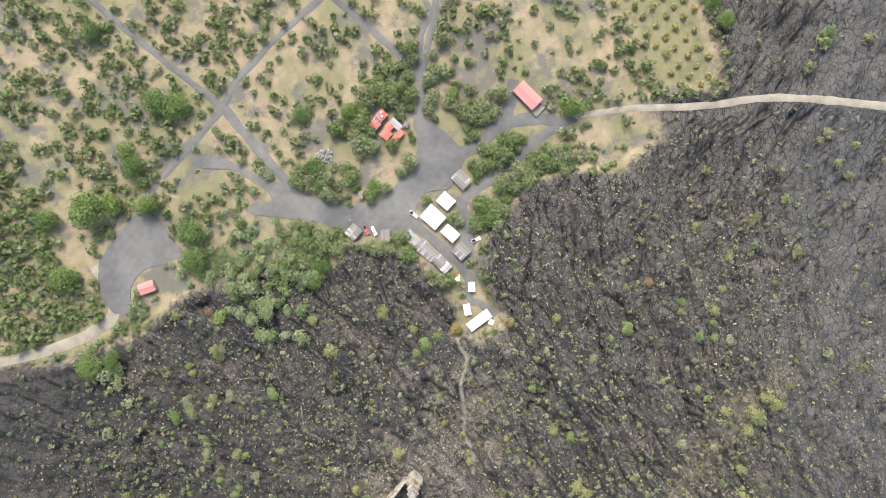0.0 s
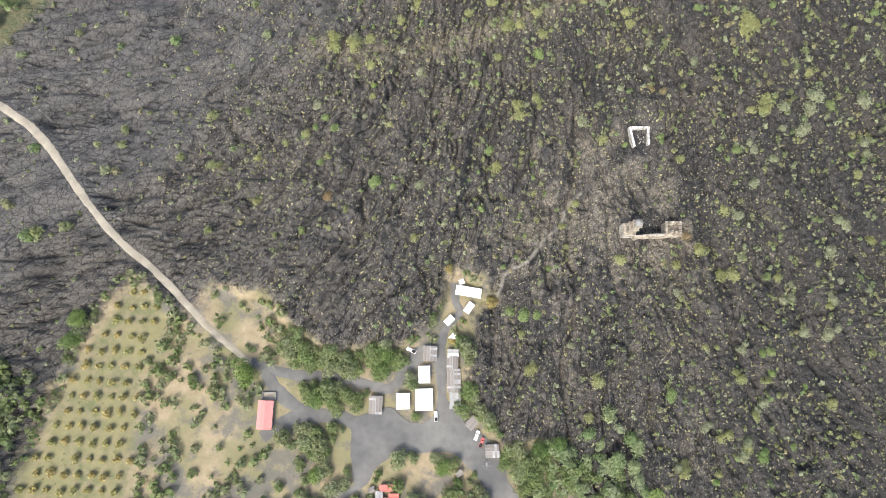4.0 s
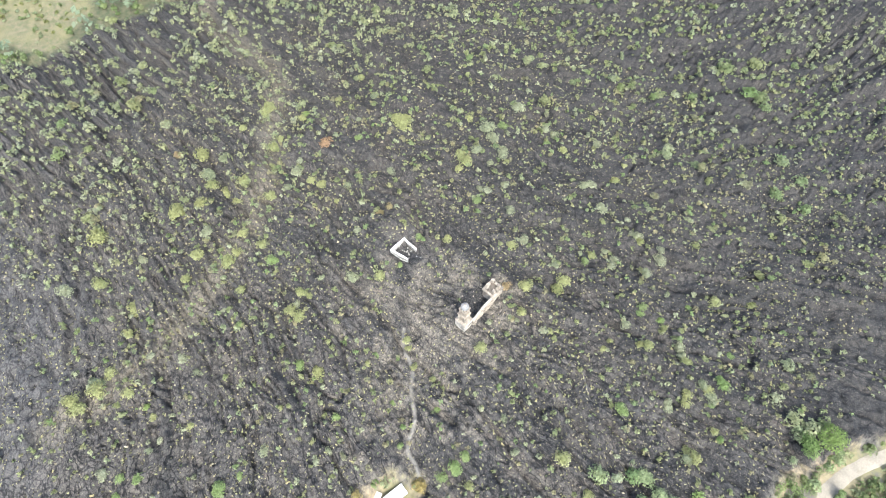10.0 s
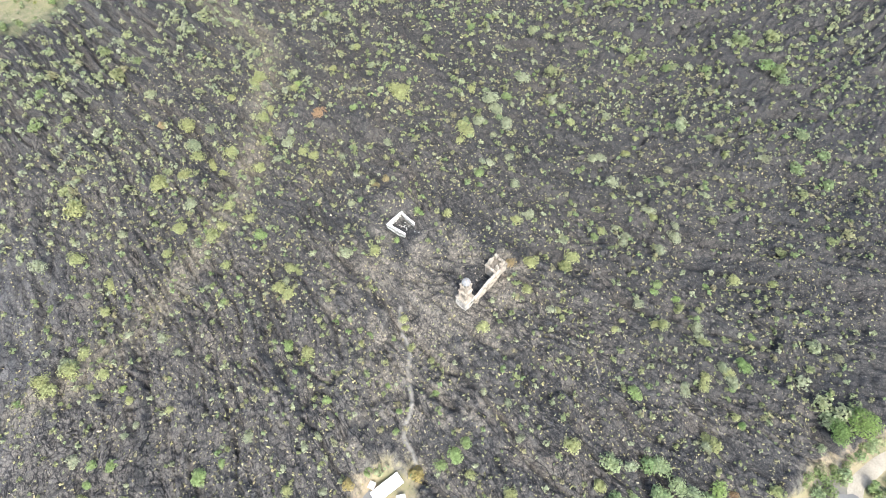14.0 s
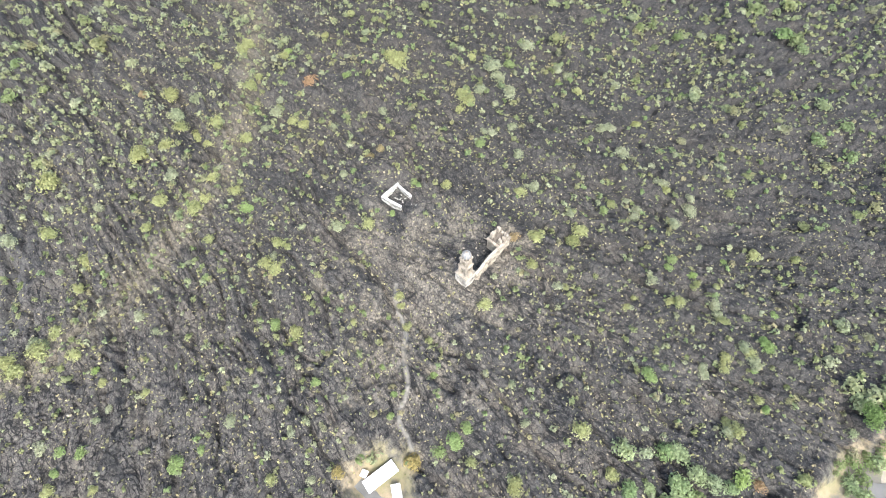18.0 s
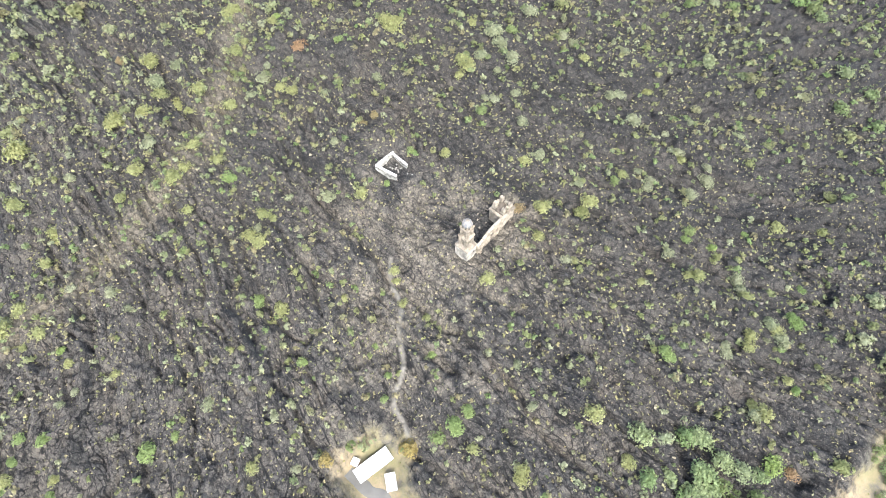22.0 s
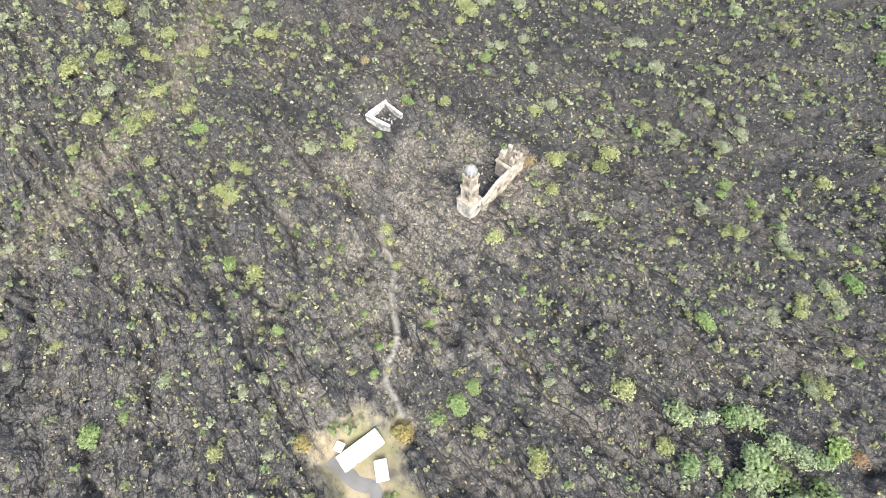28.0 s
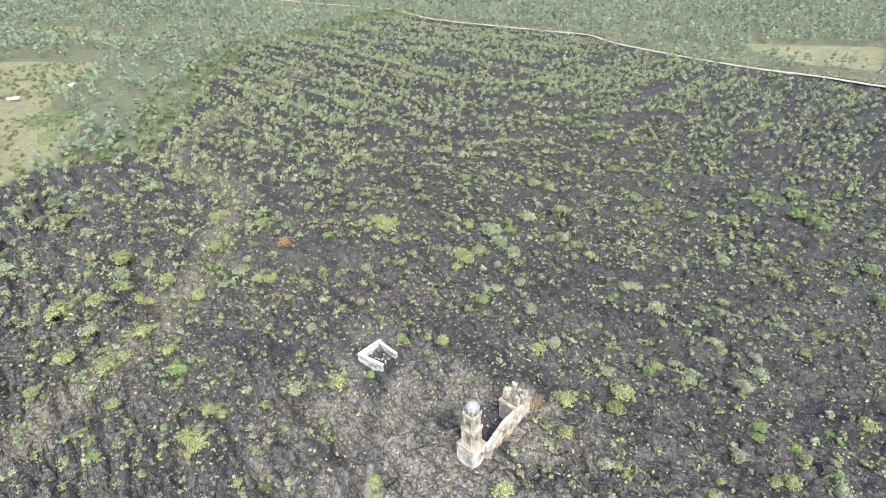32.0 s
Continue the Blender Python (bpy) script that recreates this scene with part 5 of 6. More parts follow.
BARK = material("bark", (0.13, 0.10, 0.075), 0.9, vary=0.3, scale=2, fine=9, bump=0.3)
YELLOW = [(0.21, 0.22, 0.09), (0.25, 0.265, 0.115), (0.185, 0.205, 0.085)]
GREEN = [(0.125, 0.185, 0.06), (0.175, 0.235, 0.085), (0.15, 0.19, 0.075)]
BRIGHT = [(0.17, 0.24, 0.07), (0.20, 0.26, 0.08), (0.15, 0.22, 0.065)]
OCHRE = [(0.24, 0.19, 0.10), (0.25, 0.15, 0.085), (0.21, 0.19, 0.09)]
CLUMP = [(0.17, 0.22, 0.10), (0.22, 0.26, 0.13), (0.14, 0.20, 0.08), (0.24, 0.27, 0.16)]
GREYISH = [(0.20, 0.22, 0.13), (0.245, 0.26, 0.165), (0.175, 0.20, 0.115)]
MIXED = [(0.20, 0.205, 0.095), (0.14, 0.17, 0.075), (0.185, 0.205, 0.085), (0.25, 0.27, 0.165), (0.18, 0.215, 0.11), (0.125, 0.18, 0.065), (0.22, 0.20, 0.11), (0.15, 0.165, 0.095)]
VILLAGE_GREEN = [(0.105, 0.14, 0.05), (0.15, 0.18, 0.072), (0.12, 0.165, 0.056), (0.185, 0.205, 0.11), (0.145, 0.162, 0.075)]
TUFT = [(0.27, 0.235, 0.125), (0.29, 0.275, 0.13), (0.20, 0.21, 0.09), (0.28, 0.25, 0.17), (0.20, 0.215, 0.08)]
ORCHARD = [(0.25, 0.23, 0.085), (0.30, 0.24, 0.09), (0.21, 0.215, 0.08)]


def plant_kind(name, label, category, colours, seed, count=150, leaf=0.17, trunk=0.5, tall=0.85, lobes=7, base=0.2, group="", variants=4):
    """A few plants of one kind, to be copied: each a stem with limbs under a crown of leaf clumps."""
    mat = leaf_material(name + "_leaves", colours)
    made = []
    for k in range(variants):
        t = thing(name, pose(0, 0, -900), label, category, group)
        g = np.random.default_rng(seed + k)
        bm = tube(0.055, 0.03, trunk + 0.15, 0, 0, -0.15, 6, ((0.15, 0.045),))
        for j in range(4):
            a, ln = j * 1.57 + g.random(), 0.45 + 0.25 * g.random()
            limb = tube(0.028, 0.01, ln, 0, 0, 0, 5)
            bmesh.ops.rotate(limb, verts=limb.verts[:], matrix=Euler((0, 0.6 + 0.4 * g.random(), a)).to_matrix(), cent=(0, 0, 0))
            bmesh.ops.translate(limb, verts=limb.verts[:], vec=(0, 0, trunk * (0.6 + 0.3 * g.random())))
            tmp = bpy.data.meshes.new("limb")
            limb.to_mesh(tmp)
            limb.free()
            bm.from_mesh(tmp)
            bpy.data.meshes.remove(tmp)
        part("trunk", bm, BARK, t)
        part("crown", quads_mesh("crown", crown_quads(count, seed + k, leaf, lobes, tall, base), [mat]), mat, t)
        made.append(t)
    return made


def put(kinds, x, y, r, seed=0, sink=0.05):
    """Copies of plants of a kind at places, each with its own turn and size."""
    g = np.random.default_rng(seed)
    z = plan(np.asarray(x, float), np.asarray(y, float))[0]
    for k in range(len(x)):
        src = kinds[int(g.integers(len(kinds)))]
        s = float(r[k]) * 1.32
        ob = copy_thing(src, pose(float(x[k]), float(y[k]), float(z[k]) - sink, 0, 0, float(g.random() * 360)))
        ob.scale = (s, s, s * (0.85 + 0.3 * float(g.random())))


def drop_sources(kinds):
    for t in kinds:
        for o in (*t.children_recursive, t):
            bpy.data.objects.remove(o)


# shrubs that stand out on the lava
YELLOW_AT_A = [(-343, 113, 2.8), (-323, 51, 3.7), (-321, 2, 4.7), (-316, 4, 4.7), (-310, 111, 2.7), (-305, 120, 2.7), (-290, 54, 2.5), (-277, 64, 3.2), (-276, 54, 3.1), (-250, 117, 4.0), (-243, 47, 3.0), (-241, 99, 2.1), (-239, 110, 2.1), (-232, 49, 2.0), (-225, 70, 4.3), (-224, 42, 3.2), (-212, 51, 2.3), (-208, 29, 1.9), (-205, 73, 2.6), (-204, 138, 2.8), (-199, 46, 2.5), (-199, 21, 2.5), (-196, 119, 3.8), (-186, 1, 1.8), (-184, 55, 2.2), (-172, 59, 2.6), (-158, 44, 2.0), (-157, 114, 4.0), (-157, 109, 4.0), (-157, 5, 1.8), (-148, 15, 2.1), (-146, 111, 4.2)]
YELLOW_AT_B = [(-143, 97, 1.9), (-137, 115, 3.4), (-136, 98, 3.0), (-135, 81, 2.1), (-125, 64, 2.0), (-119, 126, 3.1), (-114, 161, 4.3), (-111, -1, 2.3), (-109, 137, 4.1), (-99, 188, 5.5), (-96, 207, 4.1), (-94, 202, 3.7), (-90, 37, 1.2), (-87, 35, 1.2), (-85, 261, 4.6), (-81, 127, 2.6), (-72, 202, 2.0), (-70, 282, 4.4), (-69, 247, 3.3), (-68, 132, 3.7), (-66, 39, 3.4), (-65, 100, 2.4), (-62, 226, 3.5), (-59, 117, 3.9), (-59, 164, 5.2), (-54, -52, 2.2), (-54, 73, 3.3), (-53, 119, 3.6), (-53, 67, 3.3), (-52, 46, 1.5), (-51, -71, 2.7), (-49, -69, 2.7)]
YELLOW_AT_C = [(-47, 158, 3.6), (-46, 24, 1.7), (-44, 77, 3.1), (-43, 124, 2.8), (-42, 72, 2.3), (-39, 115, 2.8), (-34, 167, 3.7), (-31, 6, 1.9), (-31, 147, 2.4), (-31, 161, 3.7), (-29, -5, 1.6), (-26, 15, 1.9), (-25, 230, 3.5), (-25, 190, 4.6), (-24, 18, 2.2), (-24, 267, 3.8), (-20, -95, 3.0), (-20, 155, 3.7), (-16, 135, 3.8), (-16, -76, 3.5), (-14, 262, 3.9), (-10, 51, 3.0), (-6, 286, 3.7), (-6, 214, 2.8), (-2, -13, 3.1), (4, 186, 2.7), (6, 341, 3.2), (7, 125, 2.9), (7, 103, 1.7), (7, 160, 3.5), (8, 117, 2.9), (13, 160, 2.5)]
YELLOW_AT_D = [(21, 184, 3.7), (24, -57, 1.2), (26, 186, 3.7), (27, -122, 3.5), (27, -16, 2.5), (27, 190, 3.4), (28, -118, 2.8), (30, -34, 1.5), (32, 41, 2.6), (34, 165, 2.9), (40, -8, 3.8), (42, -59, 2.0), (44, -122, 1.9), (46, -105, 2.5), (48, -59, 1.5), (49, -103, 2.8), (53, -21, 3.5), (55, 13, 2.9), (55, -72, 2.6), (56, -75, 2.6), (57, -21, 3.7), (58, 157, 2.3), (59, -110, 2.9), (64, -94, 2.9), (66, 286, 4.3), (71, -76, 2.0), (71, 114, 5.3), (72, 120, 3.8), (72, 68, 2.7), (75, 111, 2.0), (77, 117, 3.8), (77, -83, 1.6)]
YELLOW_AT_E = [(78, 68, 3.8), (79, 73, 3.9), (82, 163, 2.4), (83, -22, 2.5), (86, -136, 2.5), (90, 206, 2.0), (92, 203, 3.7), (104, 232, 3.4), (106, -88, 3.1), (107, 91, 3.2), (111, -37, 3.1), (118, 139, 3.5), (119, -104, 3.2), (129, 183, 3.2), (130, 34, 2.8), (135, -3, 3.2), (138, -1, 2.8), (142, 213, 3.7), (145, -1, 1.8), (147, -63, 3.4), (164, -115, 3.3), (173, -119, 4.0), (177, 87, 3.3)]
GREEN_AT_A = [(-338, 107, 3.6), (-333, 18, 4.1), (-302, 7, 3.9), (-285, 39, 3.5), (-279, 39, 3.5), (-224, 5, 2.9), (-172, 4, 2.1), (-167, 63, 2.1), (-163, 42, 2.2), (-161, 68, 2.1), (-156, 63, 2.6), (-133, 31, 3.4), (-123, 29, 1.9), (-77, 86, 1.8), (-75, 15, 2.1), (-70, 49, 2.7), (-63, -16, 1.6), (-60, -40, 2.7), (-56, -11, 1.4), (-53, -42, 3.4), (-51, 1, 1.6), (-48, 315, 3.8), (-46, -42, 2.5), (-42, 103, 3.3), (-40, 289, 3.2), (-38, -17, 1.8), (-34, 15, 1.4), (4, 50, 1.8), (13, 234, 2.6), (22, -85, 2.5), (23, 54, 1.9), (23, -82, 2.5)]
GREEN_AT_B = [(43, -126, 2.1), (45, 125, 2.4), (50, -160, 3.2), (54, -115, 1.6), (57, -156, 2.5), (63, 46, 2.8), (65, -114, 2.6), (66, -111, 2.4), (70, -62, 2.3), (73, -61, 2.4), (77, -22, 2.3), (83, -109, 2.0), (87, 127, 2.3), (94, -79, 1.7), (116, 71, 2.9), (129, 45, 2.5), (136, -103, 2.2), (137, -98, 3.1), (144, -26, 2.8), (144, 273, 2.8), (149, 105, 3.9), (174, -15, 4.0), (187, -90, 3.1), (191, -62, 4.1), (202, -97, 4.6), (203, 46, 3.7), (209, 35, 3.7), (213, 19, 3.3), (215, -86, 4.7), (220, -10, 2.6), (221, -71, 4.8), (233, -8, 1.7)]
GREEN_AT_C = [(260, -41, 4.4), (277, -3, 6.7), (281, -63, 2.9), (284, 113, 3.5), (316, -36, 3.1), (328, -57, 4.1)]
GREY_AT_A = [(-220, 42, 2.6), (-166, 77, 3.0), (-145, 116, 2.8), (-145, 69, 1.8), (-143, 114, 2.3), (-139, 69, 1.6), (-129, 172, 3.8), (-118, 106, 1.9), (-108, 29, 2.4), (-108, 94, 2.7), (-107, 83, 2.3), (-101, -11, 2.0), (-95, 7, 1.8), (-90, 156, 2.4), (-88, 6, 1.6), (-88, 207, 3.0), (-78, 98, 1.3), (-59, 267, 3.9), (-56, 139, 3.5), (-49, 74, 1.8), (-31, 173, 4.1), (-30, 264, 6.2), (-28, -58, 1.8), (-26, 226, 3.6), (-24, -33, 1.6), (-20, -44, 1.8), (-19, 63, 3.8), (-17, 180, 3.6), (-6, 131, 2.3), (1, 80, 2.1), (5, 137, 3.9), (11, 140, 2.1)]
GREY_AT_B = [(19, 108, 2.9), (21, 208, 2.8), (23, 273, 2.8), (23, 117, 1.8), (24, -119, 2.5), (25, 213, 1.9), (28, -31, 2.2), (40, -100, 2.8), (42, 95, 2.3), (42, -98, 2.0), (53, -132, 1.9), (55, 136, 1.6), (57, -113, 3.2), (59, -106, 2.9), (60, -60, 2.3), (62, -12, 2.4), (62, 10, 3.0), (66, -91, 2.7), (70, -87, 3.2), (71, 51, 2.3), (71, 28, 2.8), (72, 46, 2.7), (76, 144, 2.3), (78, -136, 3.9), (82, 41, 2.6), (87, -34, 2.7), (90, 59, 2.1), (90, 70, 3.3), (92, -26, 2.0), (92, -33, 2.2), (94, -51, 3.0), (99, 57, 3.6)]
GREY_AT_C = [(100, -144, 2.9), (105, 70, 3.9), (107, 76, 4.7), (109, -9, 3.5), (109, -52, 3.4), (110, -32, 2.6), (112, -49, 2.0), (113, -34, 2.6), (115, -24, 1.8), (116, 8, 3.0), (120, 5, 3.0), (129, -62, 2.7), (130, -29, 1.8), (135, 74, 4.0), (136, 52, 2.9), (138, 47, 2.6), (140, -42, 1.9), (142, -51, 2.5), (145, 125, 3.2), (148, 21, 2.9), (174, 97, 3.6), (176, -44, 2.7), (178, 97, 2.8), (179, -36, 3.7), (182, -31, 4.4), (183, 65, 2.7), (184, -12, 4.1), (197, -79, 4.6), (204, 40, 4.4), (216, 18, 2.5), (219, -47, 2.6), (220, -25, 2.6)]
GREY_AT_D = [(226, 9, 3.0), (227, -35, 2.6), (235, 1, 3.8), (273, 4, 3.8), (287, -12, 3.6), (293, -16, 6.4)]
BRIGHT_AT = [(-134, 87, 1.6), (12, -132, 3.7), (27, -149, 4.1), (37, 166, 2.2), (74, -72, 1.9), (99, -133, 4.0), (99, -113, 1.7), (150, 64, 4.7), (264, -26, 6.1), (268, -35, 5.7)]
OCHRE_AT = [(-283, 114, 3.4), (-224, 110, 2.1), (-159, 23, 2.7), (-57, 295, 4.1), (-35, 200, 2.7), (-24, 287, 4.8), (-11, 288, 3.3), (15, -139, 2.3), (19, 81, 2.7), (24, 78, 1.9), (30, 139, 4.0), (35, 0, 2.8)]
CLUMP_AT = [(-21, -103, 3.9), (-14, -108, 3.1), (-10, -93, 4.2), (-7, -116, 4.3), (-5, -100, 2.8), (1, -119, 3.9), (2, -106, 4.1), (3, -125, 3.6), (4, -110, 4.1), (6, -131, 2.9), (69, -151, 5.0), (73, -146, 4.7), (74, -155, 5.0), (76, -161, 4.8), (80, -158, 4.3)]
LAVA_SHRUBS = ((YELLOW_AT_A + YELLOW_AT_B + YELLOW_AT_C + YELLOW_AT_D + YELLOW_AT_E, YELLOW, "yellow-green shrub rooted in black lava", 100),
               (GREEN_AT_A + GREEN_AT_B + GREEN_AT_C, GREEN, "fresh green shrub rooted in black lava", 120),
               (GREY_AT_A + GREY_AT_B + GREY_AT_C + GREY_AT_D, GREYISH, "pale grey-green shrub rooted in black lava", 140),
               (BRIGHT_AT, BRIGHT, "round bright green tree standing on black lava", 150),
               (OCHRE_AT, OCHRE, "half-dry shrub with tan and reddish leaves on lava", 154),
               (CLUMP_AT, CLUMP, "pale green broad-crowned tree in a clump beside the lava", 158))
for at, colours, label, seed in LAVA_SHRUBS:
    close = [a for a in at if math.hypot(a[0] + 25, a[1] - 30) < 178]
    kinds = plant_kind("lava_shrub", label, "shrub", colours, seed, 620, 0.085, 0.3, 0.8, 14, 0.05, "shrubs on the lava")
    put(kinds, [a[0] for a in close], [a[1] for a in close], [a[2] for a in close], seed)
    drop_sources(kinds)


def lava_only(x, y, margin=4.0):
    wob = 9 * (fbm(x / 22, y / 22, 5, 3) - 0.5)
    return (region(x, y, SETTLED) + wob < -margin) & (region(x, y, WOODS) + 1.6 * wob < 2) & open_ground(x, y)


def shrub_share(x, y):
    """How thickly shrubs stand on the lava: more to the north-east, in drifts and along the scrubby ridge."""
    across, along = flow_lines(x, y)
    drift = np.clip((0.5 * fbm(x / 30, y / 30, 91, 3) + 0.5 * fbm(across / 14, along / 60, 97, 3) - 0.37) * 5.5, 0.3, 1)
    far = np.clip(0.78 + (0.65 * x + 0.65 * y) / 330.0, 0.36, 1.15)
    ridge = np.clip(1.3 - seg_distance(x, y, SCRUB_RIDGE)[0] / 16, 0, 1)
    bare = np.clip(seg_distance(x, y, TRAMPLED, True)[0] / 12, 0.25, 1) * np.where(region(x, y, TRAMPLED) > 0, 0.25, 1)
    bare = bare * (1 - 0.6 * ash_cover(x, y))
    return np.clip(drift * far + 0.35 * ridge, 0, 1) * bare * lava_only(x, y)


gg = np.random.default_rng(5)
def shrub_size(x, y):
    """Radii: knee-high scrub by the village, small trees towards the far side of the flow."""
    grown = np.clip((0.55 * x + 0.85 * y - 30) / 330, 0, 1)
    return (0.75 + 1.9 * gg.random(len(x)) ** 1.7) * (1 + 0.5 * grown) + 0.3 * grown


def clear_of_shrubs(x, y):
    """True where none of the placed shrubs stands."""
    ok = np.ones(np.shape(x), bool)
    for at, _, _, _ in LAVA_SHRUBS:
        for px, py, pr in at:
            ok &= (x - px) ** 2 + (y - py) ** 2 > (0.8 * pr) ** 2
    return ok


sx, sy = spread(-340, 330, -210, 160, 3.8, 61, lambda x, y: 0.95 * shrub_share(x, y) * clear_of_shrubs(x, y))
sr = shrub_size(sx, sy)
MIXED_LEAF = leaf_material("lava_scrub_leaves", MIXED, True)
scatter("lava_scrub", "olive and yellow-green scrub dotted over the lava field", "scrub", sx, sy, sr, [crown_quads(34, 300 + k, 0.24, 6, 0.9, 0.05, 0.5) for k in range(8)], MIXED_LEAF, stem_quads(0.5, 0.06, 3), 9)
outer = np.array([a for at, _, _, _ in LAVA_SHRUBS for a in at if math.hypot(a[0] + 25, a[1] - 30) >= 178])
scatter("outer_lava_shrubs", "larger yellow-green and pale shrubs on outlying lava", "scrub", outer[:, 0], outer[:, 1], 1.2 * outer[:, 2], [crown_quads(220, 310 + k, 0.12, 10, 0.85, 0.05) for k in range(5)], MIXED_LEAF, stem_quads(0.5, 0.06, 3), 21)
# far scrub leaves lightened in colour to stand in for haze
HAZED_LEAF = leaf_material("hazed_scrub_leaves", [(0.215, 0.23, 0.115), (0.175, 0.20, 0.10), (0.24, 0.25, 0.13), (0.16, 0.19, 0.10), (0.235, 0.25, 0.165)], True)
fx, fy = spread(-340, 700, -330, 700, 4.4, 62, lambda x, y: np.where((x > -340) & (x < 330) & (y > -210) & (y < 160), 0, 0.95 * np.clip(shrub_share(x, y) + 0.03, 0, 1) * lava_only(x, y) * clear_of_shrubs(x, y)))
fr = shrub_size(fx, fy)
scatter("far_lava_scrub", "distant olive scrub and low trees on lava", "scrub", fx, fy, fr, [crown_quads(26, 320 + k, 0.25, 6, 1.35, 0.2, 0.5) for k in range(7)], HAZED_LEAF, stem_quads(0.5, 0.06, 3), 10)
tx, ty = spread(-250, 230, -150, 250, 2.0, 63, lambda x, y: (0.30 + 0.7 * np.clip((fbm(x / 15, y / 15, 92, 3) - 0.4) * 4, 0, 1)) * lava_only(x, y, 2.0))
tr_ = 0.35 + 0.65 * gg.random(len(tx)) ** 2
scatter("lava_tussocks", "dry yellowish tussocks and ferns between lava blocks", "tussock", tx, ty, tr_, [crown_quads(4, 340 + k, 0.58, 3, 0.7, 0.0, 0.5) for k in range(6)], leaf_material("tussock_blades", TUFT, True), None, 11)

# loose clinker blocks on the lava
def block_quads(seed):
    """A rough block of clinker about two across, open below: five uneven faces."""
    g = np.random.default_rng(seed)
    c = np.array([[sx * w, sy * w, z] for z, w in ((0, 1.0), (0.85, 0.62)) for sx, sy in ((-1, -1), (1, -1), (1, 1), (-1, 1))])
    c += 0.28 * g.normal(size=c.shape)
    c[:, 0] *= 0.8 + 0.6 * g.random()
    faces = [(0, 1, 5, 4), (1, 2, 6, 5), (2, 3, 7, 6), (3, 0, 4, 7), (4, 5, 6, 7)]
    return np.stack([c[list(f)] for f in faces])


CLINKER = leaf_material("clinker_blocks", [(0.03, 0.03, 0.031), (0.05, 0.048, 0.046), (0.07, 0.066, 0.058), (0.05, 0.047, 0.043), (0.09, 0.082, 0.07)], True, 0.0)
bx, by = spread(-190, 215, -130, 225, 2.1, 70, lambda x, y: (0.18 + 0.8 * np.clip((fbm(x / 9, y / 9, 96, 3) - 0.44) * 5, 0, 1)) * lava_only(x, y, 1.0) * (seg_distance(x, y, FOOTPATH)[0] > 1.6))
scatter("lava_blocks", "loose grey and black clinker blocks strewn over the lava", "lava blocks", bx, by, 0.18 + 0.45 * gg.random(len(bx)) ** 2.2, [block_quads(500 + k) for k in range(10)], CLINKER, None, 19)

# trees and shrubs of the village
TREE_AT = [(19, -223, 9), (8, -216, 6.5), (-54, -227, 7), (-48, -236, 6.5), (-14, -222, 6), (-18, -230, 5), (-10, -175, 7), (-1, -163, 7), (54, -208, 7), (-4, -202, 6), (-199.5, -71.5, 6.2), (-125, -62, 5), (-128, -69, 4), (74, -162, 6), (66, -157, 5), (-292, -55, 5), (-288, -43, 4.5),
           (-46, -111, 4.5), (-97, -175, 4.5), (-82, -151, 4.5), (-78, -142, 4), (-162, -86, 4.2), (-161, -123, 4), (-95, -119, 4.2), (-116, -157, 4.5), (-53, -287, 5), (38, -236, 6), (-36, -108, 4)]
kinds = plant_kind("tree", "broad dark green tree with a dense rounded crown", "tree", [(0.085, 0.135, 0.038), (0.11, 0.165, 0.05), (0.135, 0.19, 0.05)], 180, 2200, 0.05, 0.6, 0.8, 20, 0.2, "village trees")
put(kinds, [a[0] for a in TREE_AT], [a[1] for a in TREE_AT], [a[2] for a in TREE_AT], 3)
drop_sources(kinds)
kinds = plant_kind("tree", "small tree with thin brownish ochre leaves", "tree", [(0.24, 0.19, 0.065), (0.20, 0.17, 0.07)], 186, 500, 0.1, 0.6, 0.9, 10, 0.15, "ochre trees", variants=2)
put(kinds, [-92, -69.5, -90.2], [-17.5, -35, -55.5], [2.6, 3.4, 2.6], 4)
drop_sources(kinds)
bare = thing("bare_tree", pose(-73.6, -118.4, VILLAGE + 0.3), "leafless grey tree at the edge of the ash square", "tree")
g = np.random.default_rng(3)
part("trunk", tube(0.22, 0.1, 2.0, 0, 0, -0.3, 8), GREYSHEET, bare)
for k in range(22):
    part("branch", tube(0.07, 0.015, 2.2 + 1.2 * g.random(), 0, 0, 0, 5), GREYSHEET, bare, at=pose(0, 0, 0.9 + 0.8 * g.random(), 0, 35 + 40 * g.random(), 360 * g.random()))


def village_share(x, y):
    wob = fbm(x / 16, y / 16, 71, 3)
    hedge = np.clip((wob - 0.43) * 11, 0.1, 1)
    belt = np.clip((15 - np.abs(region(x, y, SETTLED) - 9)) / 12, 0, 1)
    thick = np.max([region(x, y, w) for w in (GROVE, WEST_WOOD, EAST_WOOD, SOUTH_WOOD)], axis=0)
    grove = np.clip(thick / 6, 0, 1)
    road = np.min([seg_distance(x, y, line)[0] for line, _ in ASH_ROADS], axis=0)
    hedge = np.maximum(hedge, np.clip((10 - road) / 4, 0, 0.85) * (fbm(x / 9, y / 9, 72, 2) > 0.43))
    inside = (region(x, y, SETTLED) > 0.5) | (thick > 0)
    border = region(x, y, ORCHARD_PLOT)
    plot, inside = border < -1.5, inside | (border > -8)
    grove = np.maximum(grove, 0.9 * (border > -8))
    return np.clip(0.85 * hedge + 0.95 * belt * (wob > 0.40) + grove, 0, 1) * inside * plot * open_ground(x, y, 1.0)


